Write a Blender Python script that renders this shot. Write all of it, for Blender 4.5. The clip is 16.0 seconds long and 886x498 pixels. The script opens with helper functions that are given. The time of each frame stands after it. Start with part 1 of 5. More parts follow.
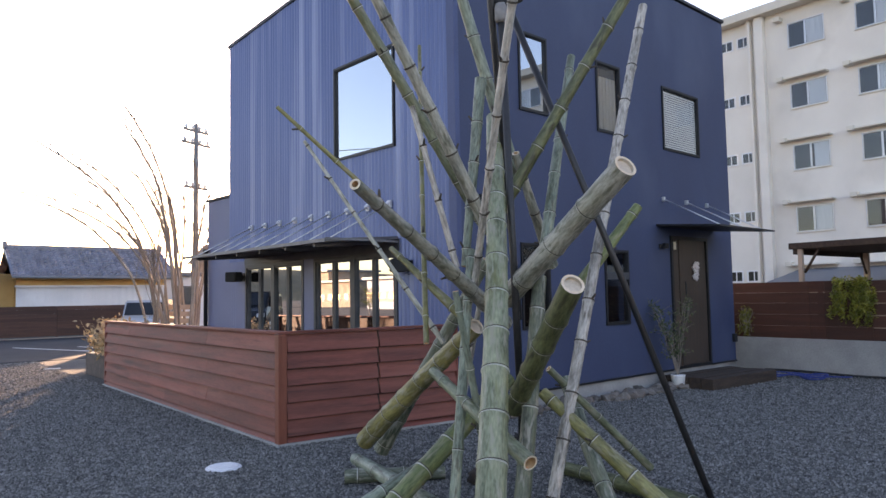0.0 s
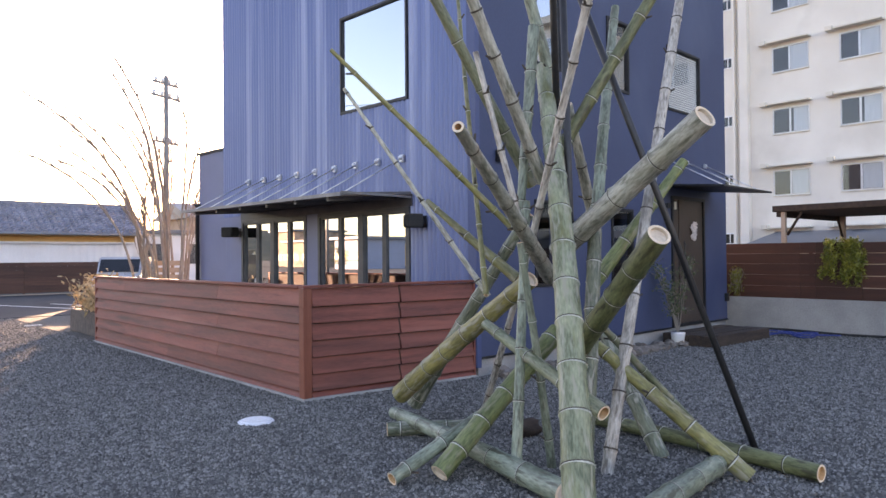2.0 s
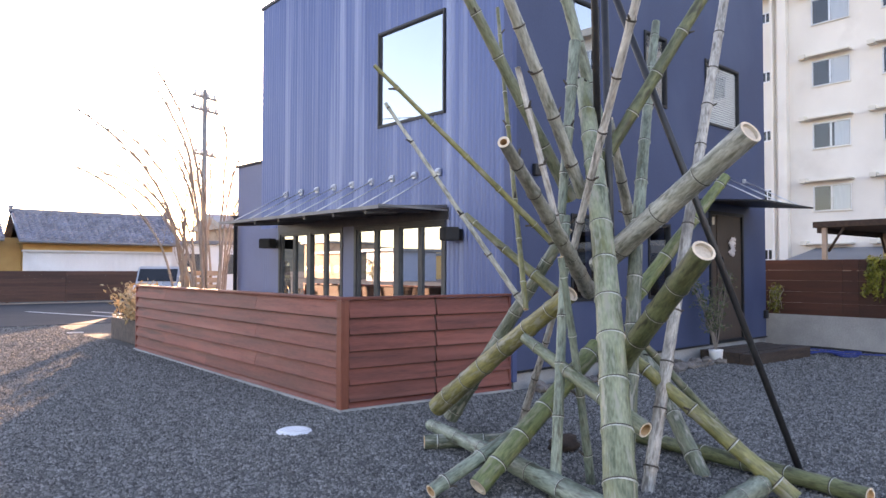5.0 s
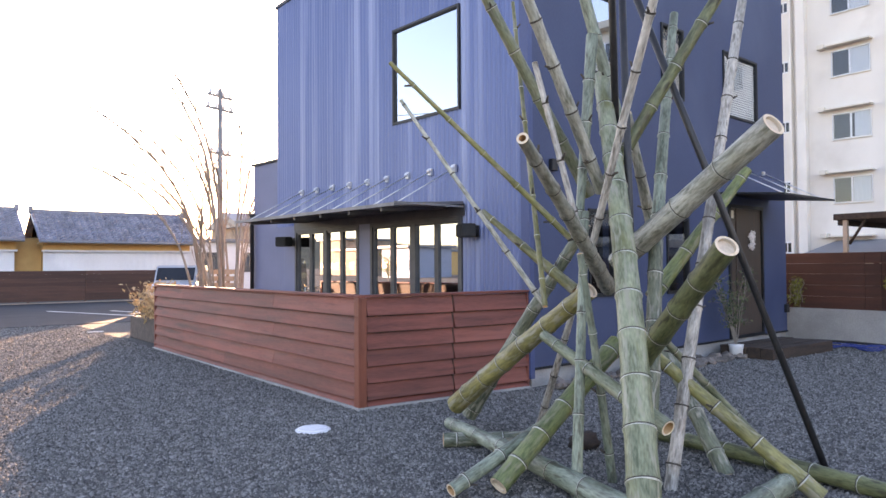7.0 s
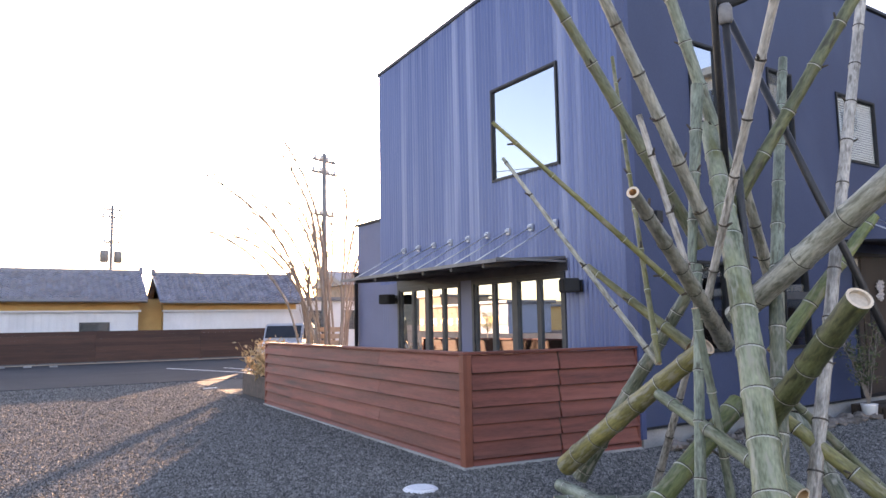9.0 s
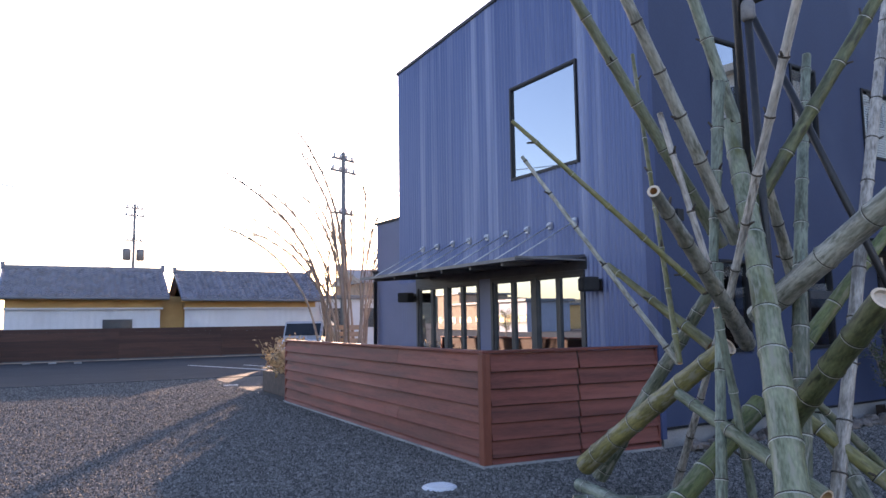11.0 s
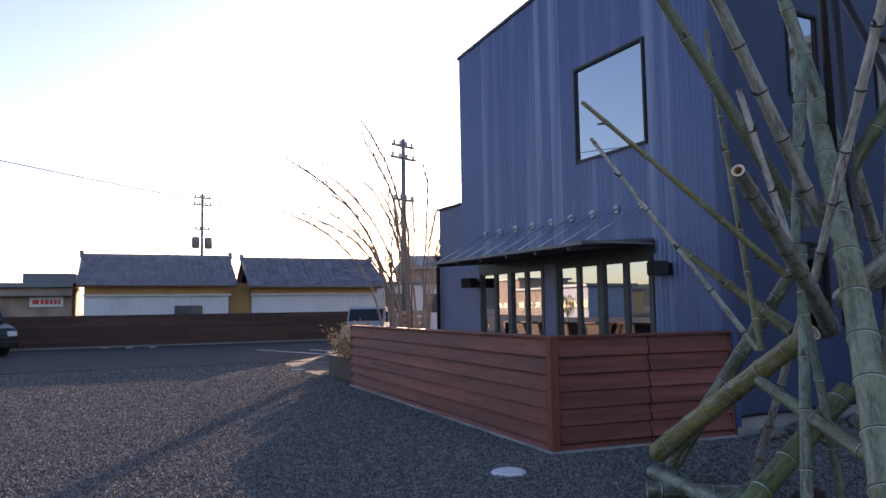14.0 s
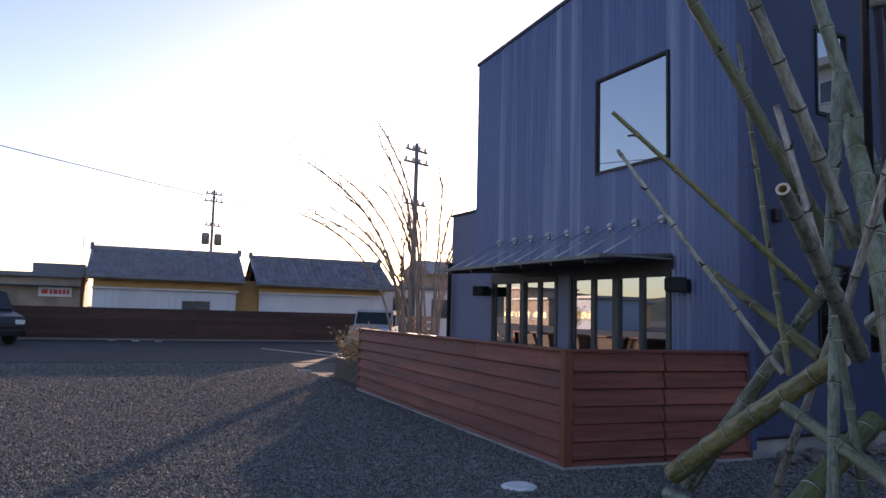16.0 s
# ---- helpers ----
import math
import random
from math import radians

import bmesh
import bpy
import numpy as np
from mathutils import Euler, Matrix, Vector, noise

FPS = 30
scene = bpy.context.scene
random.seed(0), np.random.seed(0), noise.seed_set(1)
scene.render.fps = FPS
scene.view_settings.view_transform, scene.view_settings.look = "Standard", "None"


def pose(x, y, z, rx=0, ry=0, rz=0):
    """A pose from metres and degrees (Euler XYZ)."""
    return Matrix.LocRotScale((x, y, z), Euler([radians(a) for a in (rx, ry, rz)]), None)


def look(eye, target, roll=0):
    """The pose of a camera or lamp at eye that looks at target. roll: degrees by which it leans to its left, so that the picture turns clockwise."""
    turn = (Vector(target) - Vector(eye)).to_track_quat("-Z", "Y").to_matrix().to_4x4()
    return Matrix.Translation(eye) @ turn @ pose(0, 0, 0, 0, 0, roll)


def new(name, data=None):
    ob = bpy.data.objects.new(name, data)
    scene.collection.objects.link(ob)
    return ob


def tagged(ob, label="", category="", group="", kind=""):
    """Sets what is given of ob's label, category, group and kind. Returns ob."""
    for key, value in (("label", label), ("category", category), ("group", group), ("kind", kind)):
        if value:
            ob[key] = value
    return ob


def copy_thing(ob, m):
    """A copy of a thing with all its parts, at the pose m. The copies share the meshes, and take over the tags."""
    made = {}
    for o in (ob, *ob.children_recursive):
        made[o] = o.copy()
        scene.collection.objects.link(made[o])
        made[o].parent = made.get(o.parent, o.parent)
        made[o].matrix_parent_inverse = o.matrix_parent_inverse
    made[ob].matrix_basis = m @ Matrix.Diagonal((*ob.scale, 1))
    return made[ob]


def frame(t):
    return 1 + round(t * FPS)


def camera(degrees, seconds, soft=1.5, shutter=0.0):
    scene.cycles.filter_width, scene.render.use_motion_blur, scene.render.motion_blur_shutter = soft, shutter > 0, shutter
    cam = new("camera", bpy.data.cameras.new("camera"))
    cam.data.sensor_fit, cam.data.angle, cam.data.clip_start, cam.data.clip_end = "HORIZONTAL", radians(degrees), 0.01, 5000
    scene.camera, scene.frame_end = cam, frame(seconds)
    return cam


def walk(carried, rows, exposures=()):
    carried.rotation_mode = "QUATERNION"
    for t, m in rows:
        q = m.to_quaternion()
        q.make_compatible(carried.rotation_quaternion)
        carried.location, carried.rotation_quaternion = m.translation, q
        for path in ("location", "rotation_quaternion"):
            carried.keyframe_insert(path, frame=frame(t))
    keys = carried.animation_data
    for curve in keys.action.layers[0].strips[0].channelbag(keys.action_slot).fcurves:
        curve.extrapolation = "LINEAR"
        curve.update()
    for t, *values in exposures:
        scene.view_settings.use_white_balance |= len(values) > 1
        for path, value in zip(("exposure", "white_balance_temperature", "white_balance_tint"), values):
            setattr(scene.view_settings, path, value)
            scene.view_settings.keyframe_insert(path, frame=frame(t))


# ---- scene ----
cam = camera(64.0, 16.0)
PATH = [
    (0, (0.458, 0.13, 1.38), (1.698, 1.694, 1.514), -1.0),
    (0.5, (0.367, 0.326, 1.364), (1.546, 1.936, 1.497), -1.3),
    (1, (0.289, 0.515, 1.356), (1.507, 2.099, 1.432), -1.0),
    (1.5, (0.184, 0.592, 1.356), (1.475, 2.118, 1.422), -0.1),
    (2, (0.046, 0.579, 1.326), (1.366, 2.081, 1.35), -0.5),
    (2.5, (-0.015, 0.597, 1.327), (1.274, 2.125, 1.379), -0.8),
    (3, (0.018, 0.617, 1.324), (1.312, 2.141, 1.354), -0.2),
    (3.5, (0.001, 0.604, 1.317), (1.304, 2.12, 1.381), -0.9),
    (4, (-0.013, 0.597, 1.328), (1.271, 2.129, 1.388), -0.4),
    (6.5, (-0.017, 0.611, 1.332), (1.213, 2.187, 1.388), -0.2),
    (7, (-0.01, 0.632, 1.341), (1.21, 2.216, 1.39), -0.4),
    (7.4, (-0.008, 0.639, 1.355), (1.171, 2.252, 1.454), -0.8),
    (7.5, (-0.011, 0.641, 1.357), (1.155, 2.264, 1.459), -1.2),
    (8, (-0.039, 0.654, 1.367), (1.02, 2.343, 1.53), -1.7),
    (8.5, (-0.067, 0.64, 1.358), (0.933, 2.361, 1.556), -1.4),
    (9, (-0.06, 0.653, 1.351), (0.928, 2.379, 1.559), -1.0),
    (11.5, (-0.071, 0.65, 1.357), (0.862, 2.408, 1.559), -0.8),
    (12, (-0.077, 0.659, 1.362), (0.849, 2.421, 1.563), -0.7),
    (12.5, (-0.089, 0.678, 1.364), (0.824, 2.447, 1.558), -0.5),
    (13, (-0.116, 0.688, 1.367), (0.739, 2.486, 1.557), -0.9),
    (13.5, (-0.115, 0.695, 1.354), (0.706, 2.509, 1.538), -0.5),
    (14, (-0.115, 0.7, 1.352), (0.679, 2.528, 1.518), -0.9),
    (14.5, (-0.099, 0.717, 1.352), (0.713, 2.538, 1.503), -0.6),
    (15, (-0.103, 0.728, 1.357), (0.703, 2.553, 1.501), -0.1),
    (15.5, (-0.163, 0.718, 1.352), (0.622, 2.548, 1.542), 1.0),
    (16, (-0.158, 0.819, 1.369), (0.615, 2.654, 1.551), 1.5),
]
STOPS = [(0.0, 1.95), (0.5, 1.95), (1.5, 2.25), (2.5, 2.42), (4.0, 2.5), (6.5, 2.6), (7.5, 2.6), (8.5, 2.48), (9.0, 2.35), (11.5, 1.45), (12.0, 1.22), (12.5, 1.13), (14.0, 0.9), (16.0, 0.7)]
EXPOSURES = [(t, stops + 0.24, 7250 if t < 1 else 7500 if t < 9.5 else 6250, 32 if t < 1 else 35 if t < 9.5 else 33) for t, stops in STOPS]
walk(cam, [(t, look(eye, target, roll)) for t, eye, target, roll in PATH], EXPOSURES)

# ---- world, sun ----
SUN_AZ, SUN_EL = 25.4, 9.4
world = bpy.data.worlds.new("world")
scene.world = world
world.use_nodes = True
wn = world.node_tree.nodes
sky = wn.new("ShaderNodeTexSky")
sky.sky_type, sky.sun_disc = "NISHITA", False
sky.sun_elevation, sky.sun_rotation = radians(SUN_EL), radians(SUN_AZ)
sky.altitude, sky.air_density, sky.dust_density, sky.ozone_density = 50, 1.0, 0.6, 1.5
world.node_tree.links.new(sky.outputs[0], wn["Background"].inputs[0])
wn["Background"].inputs[1].default_value = 0.13
sun_way = Vector((math.sin(radians(SUN_AZ)) * math.cos(radians(SUN_EL)), math.cos(radians(SUN_AZ)) * math.cos(radians(SUN_EL)), math.sin(radians(SUN_EL))))
sun_data = bpy.data.lights.new("sun", "SUN")
sun_data.energy, sun_data.angle, sun_data.color = 5.0, radians(0.5), (1.0, 0.74, 0.45)
sun = new("sun", sun_data)
sun.matrix_world = look(sun_way * 100, (0, 0, 0))


# ---- materials ----
def mat(name, a, b, rough=0.6, metal=0.0, scale=6.0, fine=60.0, bump=0.15, depth=0.004, stretch=(1, 1, 1), vary=0.0, gloss_vary=0.1, stain_or_sheen=None, stain_or_sheen_scale=0.8, island=0.0, speck=None, speck_scale=70.0, speck_at=0.62):
    """A surface between the colours a and b: broad patches, fine grain, relief, and a tone of its own for each object."""
    mt = bpy.data.materials.new(name)
    mt.use_nodes = True
    n, l = mt.node_tree.nodes, mt.node_tree.links
    p = n["Principled BSDF"]
    co = n.new("ShaderNodeTexCoord")
    mp = n.new("ShaderNodeMapping")
    mp.inputs["Scale"].default_value = stretch
    l.new(co.outputs["Object"], mp.inputs[0])
    big, small = n.new("ShaderNodeTexNoise"), n.new("ShaderNodeTexNoise")
    for q, s in ((big, scale), (small, fine)):
        q.inputs["Scale"].default_value = s
        q.inputs["Detail"].default_value = 5
        l.new(mp.outputs[0], q.inputs["Vector"])
    add = n.new("ShaderNodeMath")
    add.operation = "MULTIPLY_ADD"
    l.new(small.outputs[0], add.inputs[0])
    add.inputs[1].default_value = 0.6
    l.new(big.outputs[0], add.inputs[2])
    rng = n.new("ShaderNodeMapRange")
    rng.inputs[1].default_value, rng.inputs[2].default_value = 0.55, 1.05
    l.new(add.outputs[0], rng.inputs[0])
    mix = n.new("ShaderNodeMixRGB")
    mix.inputs[1].default_value, mix.inputs[2].default_value = (*a, 1), (*b, 1)
    l.new(rng.outputs[0], mix.inputs[0])
    colour = mix.outputs[0]
    if stain_or_sheen:
        st = n.new("ShaderNodeTexNoise")
        st.inputs["Scale"].default_value, st.inputs["Detail"].default_value = stain_or_sheen_scale, 6
        l.new(mp.outputs[0], st.inputs["Vector"])
        sr = n.new("ShaderNodeMapRange")
        sr.inputs[1].default_value, sr.inputs[2].default_value = 0.52, 0.7
        l.new(st.outputs[0], sr.inputs[0])
        sm = n.new("ShaderNodeMixRGB")
        l.new(sr.outputs[0], sm.inputs[0])
        l.new(colour, sm.inputs[1])
        sm.inputs[2].default_value = (*stain_or_sheen, 1)
        colour = sm.outputs[0]
    if speck:
        sp = n.new("ShaderNodeTexNoise")
        sp.inputs["Scale"].default_value, sp.inputs["Detail"].default_value = speck_scale, 3
        l.new(mp.outputs[0], sp.inputs["Vector"])
        sr = n.new("ShaderNodeMapRange")
        sr.inputs[1].default_value, sr.inputs[2].default_value = speck_at, speck_at + 0.14
        l.new(sp.outputs[0], sr.inputs[0])
        sm = n.new("ShaderNodeMixRGB")
        l.new(sr.outputs[0], sm.inputs[0])
        l.new(colour, sm.inputs[1])
        sm.inputs[2].default_value = (*speck, 1)
        colour = sm.outputs[0]
    if vary or island:
        hs = n.new("ShaderNodeHueSaturation")
        if island:
            rnd = n.new("ShaderNodeNewGeometry").outputs["Random Per Island"]
        else:
            rnd = n.new("ShaderNodeObjectInfo").outputs["Random"]
        vr = n.new("ShaderNodeMapRange")
        v = vary or island
        vr.inputs[3].default_value, vr.inputs[4].default_value = 1 - v, 1 + v
        l.new(rnd, vr.inputs[0])
        l.new(vr.outputs[0], hs.inputs["Value"])
        l.new(colour, hs.inputs["Color"])
        colour = hs.outputs[0]
    l.new(colour, p.inputs["Base Color"])
    rr = n.new("ShaderNodeMapRange")
    rr.inputs[3].default_value, rr.inputs[4].default_value = max(0.02, rough - gloss_vary), min(1, rough + gloss_vary)
    l.new(big.outputs[0], rr.inputs[0])
    l.new(rr.outputs[0], p.inputs["Roughness"])
    p.inputs["Metallic"].default_value = metal
    bp = n.new("ShaderNodeBump")
    bp.inputs["Strength"].default_value, bp.inputs["Distance"].default_value = bump, depth
    l.new(add.outputs[0], bp.inputs["Height"])
    l.new(bp.outputs[0], p.inputs["Normal"])
    return mt


def glass_mat(name, tint, mirror, see=(0.02, 0.025, 0.03)):
    """Coated window glass: clear, with a strong clean reflection."""
    mt = bpy.data.materials.new(name)
    mt.use_nodes = True
    n, l = mt.node_tree.nodes, mt.node_tree.links
    n.remove(n["Principled BSDF"])
    tr, gl, mx = n.new("ShaderNodeBsdfTransparent"), n.new("ShaderNodeBsdfGlossy"), n.new("ShaderNodeMixShader")
    tr.inputs[0].default_value = (*tint, 1)
    gl.inputs["Roughness"].default_value = 0.008
    gl.inputs[0].default_value = (0.87, 0.93, 1, 1)
    lw = n.new("ShaderNodeLayerWeight")
    lw.inputs[0].default_value = 0.5
    pw = n.new("ShaderNodeMath")
    pw.operation = "POWER"
    pw.inputs[1].default_value = 4.0
    l.new(lw.outputs["Facing"], pw.inputs[0])
    mr = n.new("ShaderNodeMapRange")
    mr.inputs[3].default_value, mr.inputs[4].default_value = mirror, 1.0
    l.new(pw.outputs[0], mr.inputs[0])
    l.new(mr.outputs[0], mx.inputs[0])
    l.new(tr.outputs[0], mx.inputs[1])
    l.new(gl.outputs[0], mx.inputs[2])
    l.new(mx.outputs[0], n["Material Output"].inputs[0])
    return mt


GRAVEL = mat("gravel", (0.062, 0.06, 0.056), (0.165, 0.16, 0.15), 0.95, 0, 30, 110, 1.0, 0.014, speck=(0.24, 0.232, 0.22), speck_scale=55, speck_at=0.6)
STONE = mat("gravel_stone", (0.115, 0.11, 0.101), (0.25, 0.24, 0.221), 0.9, 0, 12, 90, 0.2, island=0.62)
ASPHALT = mat("asphalt", (0.034, 0.036, 0.04), (0.06, 0.063, 0.068), 0.85, 0, 0.6, 120, 0.4, 0.004, stain_or_sheen=(0.06, 0.06, 0.062))
LINE = mat("road_paint", (0.55, 0.55, 0.53), (0.75, 0.75, 0.73), 0.7, 0, 7, 60)
# pale upright streaks paint the sky's grazing reflection onto the ribs
NAVY_RIB = mat("navy_corrugated_steel", (0.076, 0.112, 0.25), (0.128, 0.172, 0.34), 0.32, 0.1, 1.1, 30, 0.08, stretch=(1, 1, 0.02), stain_or_sheen=(0.27, 0.31, 0.46), stain_or_sheen_scale=4.2)
NAVY = mat("navy_flat_cladding", (0.031, 0.046, 0.104), (0.046, 0.066, 0.134), 0.6, 0.0, 1.5, 70, 0.25, 0.003, stretch=(1, 1, 0.5), stain_or_sheen=(0.054, 0.075, 0.142), stain_or_sheen_scale=0.9)
FLASHING = mat("blue_flashing", (0.045, 0.066, 0.155), (0.062, 0.088, 0.195), 0.55, 0.0, 2, 50, 0.1)
NAVY_PANEL = mat("blue_grey_panel", (0.12, 0.145, 0.25), (0.155, 0.18, 0.3), 0.5, 0.0, 2, 50, 0.15)
BLACK_TRIM = mat("black_aluminium", (0.006, 0.0065, 0.008), (0.014, 0.0145, 0.017), 0.5, 0.0, 8, 80, 0.1)
GREY_FRAME = mat("dark_grey_door_frame", (0.05, 0.055, 0.065), (0.085, 0.09, 0.1), 0.45, 0.3, 8, 80, 0.1)
CONCRETE = mat("concrete", (0.25, 0.25, 0.25), (0.38, 0.38, 0.37), 0.85, 0, 2.5, 45, 0.3, 0.004, stain_or_sheen=(0.19, 0.19, 0.185))
WHITE_METAL = mat("galvanised", (0.5, 0.52, 0.55), (0.7, 0.71, 0.73), 0.35, 0.7, 12, 60, 0.1)
RED_WOOD = mat("red_brown_stained_board", (0.11, 0.026, 0.018), (0.255, 0.072, 0.05), 0.62, 0, 3, 34, 0.6, 0.004, stretch=(0.35, 0.35, 5), vary=0.16, stain_or_sheen=(0.25, 0.08, 0.057), stain_or_sheen_scale=1.6, speck=(0.07, 0.02, 0.015), speck_scale=2.2, speck_at=0.6)
RED_POST = mat("red_brown_post", (0.15, 0.037, 0.02), (0.24, 0.072, 0.042), 0.55, 0, 3, 34, 0.3, 0.004, stretch=(5, 5, 0.35))
DARK_WOOD = mat("dark_brown_board", (0.05, 0.024, 0.018), (0.1, 0.045, 0.032), 0.7, 0, 3, 30, 0.35, 0.004, stretch=(0.35, 0.35, 5), vary=0.2)
FENCE_WOOD = mat("brown_fence_board", (0.045, 0.015, 0.009), (0.088, 0.03, 0.018), 0.65, 0, 3, 30, 0.35, 0.004, stretch=(0.35, 0.35, 5), vary=0.2)
DARK_TIMBER = mat("dark_damp_timber", (0.026, 0.018, 0.014), (0.068, 0.046, 0.034), 0.95, 0, 4, 40, 0.5, 0.006, stretch=(0.6, 3, 3))
AWNING_STEEL = mat("grey_awning_steel", (0.1, 0.098, 0.1), (0.16, 0.156, 0.158), 0.5, 0.2, 4, 60, 0.1)
OLD_WOOD = mat("weathered_timber", (0.06, 0.047, 0.04), (0.14, 0.11, 0.095), 0.85, 0, 4, 40, 0.5, 0.006, stretch=(0.6, 3, 3))
DOOR_WOOD = mat("dark_door_panel", (0.035, 0.025, 0.02), (0.075, 0.052, 0.04), 0.5, 0, 3, 40, 0.3, 0.003, stretch=(6, 6, 0.4))
ROCK = mat("rubble_stone", (0.1, 0.085, 0.075), (0.24, 0.21, 0.185), 0.9, 0, 8, 40, 0.6, 0.01, vary=0.3)
WHITE_POT = mat("white_plastic", (0.7, 0.71, 0.72), (0.8, 0.8, 0.8), 0.45, 0, 6, 60, 0.05)
CAP_MAT = mat("pale_plastic_cover", (0.62, 0.64, 0.68), (0.75, 0.76, 0.78), 0.5, 0, 6, 70, 0.1)
BARK = mat("grey_brown_bark", (0.17, 0.14, 0.12), (0.33, 0.29, 0.25), 0.85, 0, 6, 40, 0.5, 0.006, stretch=(1, 1, 0.3))
DRY_LEAF = mat("dry_leaf", (0.36, 0.25, 0.13), (0.55, 0.42, 0.25), 0.8, 0, 9, 60, 0.2, island=0.35)
GREEN_LEAF = mat("olive_leaf", (0.06, 0.085, 0.035), (0.12, 0.14, 0.06), 0.6, 0, 9, 60, 0.2, island=0.35)
VINE_LEAF = mat("yellow_green_leaf", (0.07, 0.1, 0.015), (0.3, 0.27, 0.035), 0.55, 0, 9, 60, 0.2, island=0.4)
PLASTER = mat("cream_render", (0.68, 0.635, 0.57), (0.8, 0.755, 0.685), 0.85, 0, 0.5, 30, 0.15, 0.004, stain_or_sheen=(0.61, 0.565, 0.5), stain_or_sheen_scale=0.35)
PLASTER_TRIM = mat("cream_ledge", (0.6, 0.56, 0.48), (0.7, 0.65, 0.56), 0.8, 0, 2, 40, 0.1)
SHEET_WHITE = mat("white_corrugated_wall", (0.6, 0.62, 0.66), (0.72, 0.74, 0.78), 0.55, 0, 0.6, 20, 0.1, stain_or_sheen=(0.55, 0.56, 0.6), stain_or_sheen_scale=0.5)
YELLOW_WALL = mat("ochre_plaster", (0.5, 0.3, 0.11), (0.62, 0.4, 0.17), 0.8, 0, 2, 40, 0.1)
ROOF_TILE = mat("blue_grey_glazed_tile", (0.11, 0.12, 0.165), (0.19, 0.205, 0.27), 0.28, 0, 2.2, 30, 0.1, island=0.16)
TAN_WALL = mat("tan_wall", (0.3, 0.23, 0.17), (0.42, 0.34, 0.27), 0.85, 0, 1, 30, 0.1, stain_or_sheen=(0.22, 0.17, 0.13))
GREY_ROOF = mat("grey_sheet_roof", (0.12, 0.13, 0.15), (0.2, 0.21, 0.23), 0.5, 0.1, 1, 30, 0.1)
STEEL = mat("weathered_steel_pole", (0.16, 0.15, 0.15), (0.28, 0.27, 0.26), 0.6, 0.2, 4, 40, 0.1)
CABLE = mat("black_cable", (0.015, 0.015, 0.016), (0.03, 0.03, 0.03), 0.6, 0, 8, 50)
BLACK_POLE = mat("black_painted_pole", (0.012, 0.012, 0.014), (0.04, 0.038, 0.037), 0.45, 0.1, 9, 70, 0.35, 0.003, stretch=(1, 1, 0.4))
BLUE_HOSE = mat("blue_hose", (0.015, 0.03, 0.16), (0.03, 0.06, 0.26), 0.5, 0, 8, 40)
BLIND = mat("white_blind", (0.6, 0.6, 0.58), (0.72, 0.72, 0.7), 0.6, 0, 5, 40)
BEIGE_CURTAIN = mat("beige_curtain", (0.25, 0.21, 0.175), (0.36, 0.31, 0.26), 0.9, 0, 3, 30, stretch=(5, 5, 0.3))
CURTAIN = mat("pale_curtain", (0.45, 0.47, 0.5), (0.62, 0.64, 0.66), 0.9, 0, 3, 30, stretch=(5, 5, 0.4))
# near-black: the shade of unlit rooms is put into this colour
INTERIOR_SHADE = mat("interior_shade_colour", (0.012, 0.012, 0.013), (0.03, 0.03, 0.032), 0.9, 0, 2, 20)
RED_SIGN = mat("red_sign_paint", (0.6, 0.05, 0.05), (0.7, 0.08, 0.07), 0.5, 0, 4, 40)
WHITE_PAINT = mat("white_paint", (0.72, 0.72, 0.72), (0.8, 0.8, 0.8), 0.5, 0, 4, 40)
VAN_SILVER = mat("silver_van_paint", (0.4, 0.41, 0.43), (0.5, 0.51, 0.53), 0.3, 0.4, 1, 30, 0.02)
VAN_GREY = mat("dark_van_paint", (0.1, 0.11, 0.13), (0.14, 0.15, 0.18), 0.25, 0.3, 1, 30, 0.02)
CAR_BLACK = mat("black_car_paint", (0.012, 0.013, 0.016), (0.02, 0.021, 0.025), 0.2, 0.2, 1, 30, 0.02)
AUTO_GLASS = mat("dark_car_glass", (0.012, 0.014, 0.017), (0.02, 0.023, 0.027), 0.08, 0, 1, 30, 0.0)
RUBBER = mat("tyre_rubber", (0.015, 0.015, 0.015), (0.03, 0.03, 0.03), 0.9, 0, 6, 60)
HILL = mat("wooded_hill", (0.03, 0.045, 0.03), (0.07, 0.085, 0.055), 0.95, 0, 0.05, 0.4, 0.5, 2.0)
PINK = mat("pale_ribbon", (0.62, 0.55, 0.55), (0.75, 0.7, 0.7), 0.7, 0, 8, 50)
GLASS_BIG = glass_mat("coated_window_glass", (0.25, 0.28, 0.3), 0.55)
GLASS_DARK = glass_mat("window_glass", (0.95, 0.96, 0.96), 0.04)
GLASS_DOOR = glass_mat("folding_door_glass", (0.4, 0.42, 0.44), 0.62)
BLUE_GREY = mat("blue_grey_shutter", (0.2, 0.24, 0.33), (0.28, 0.32, 0.42), 0.6, 0, 2, 40, 0.2)
for rough_stuff in (ASPHALT, GRAVEL, STONE):
    rough_stuff.node_tree.nodes["Principled BSDF"].inputs["Specular IOR Level"].default_value = 0.12
BAMBOO = {}
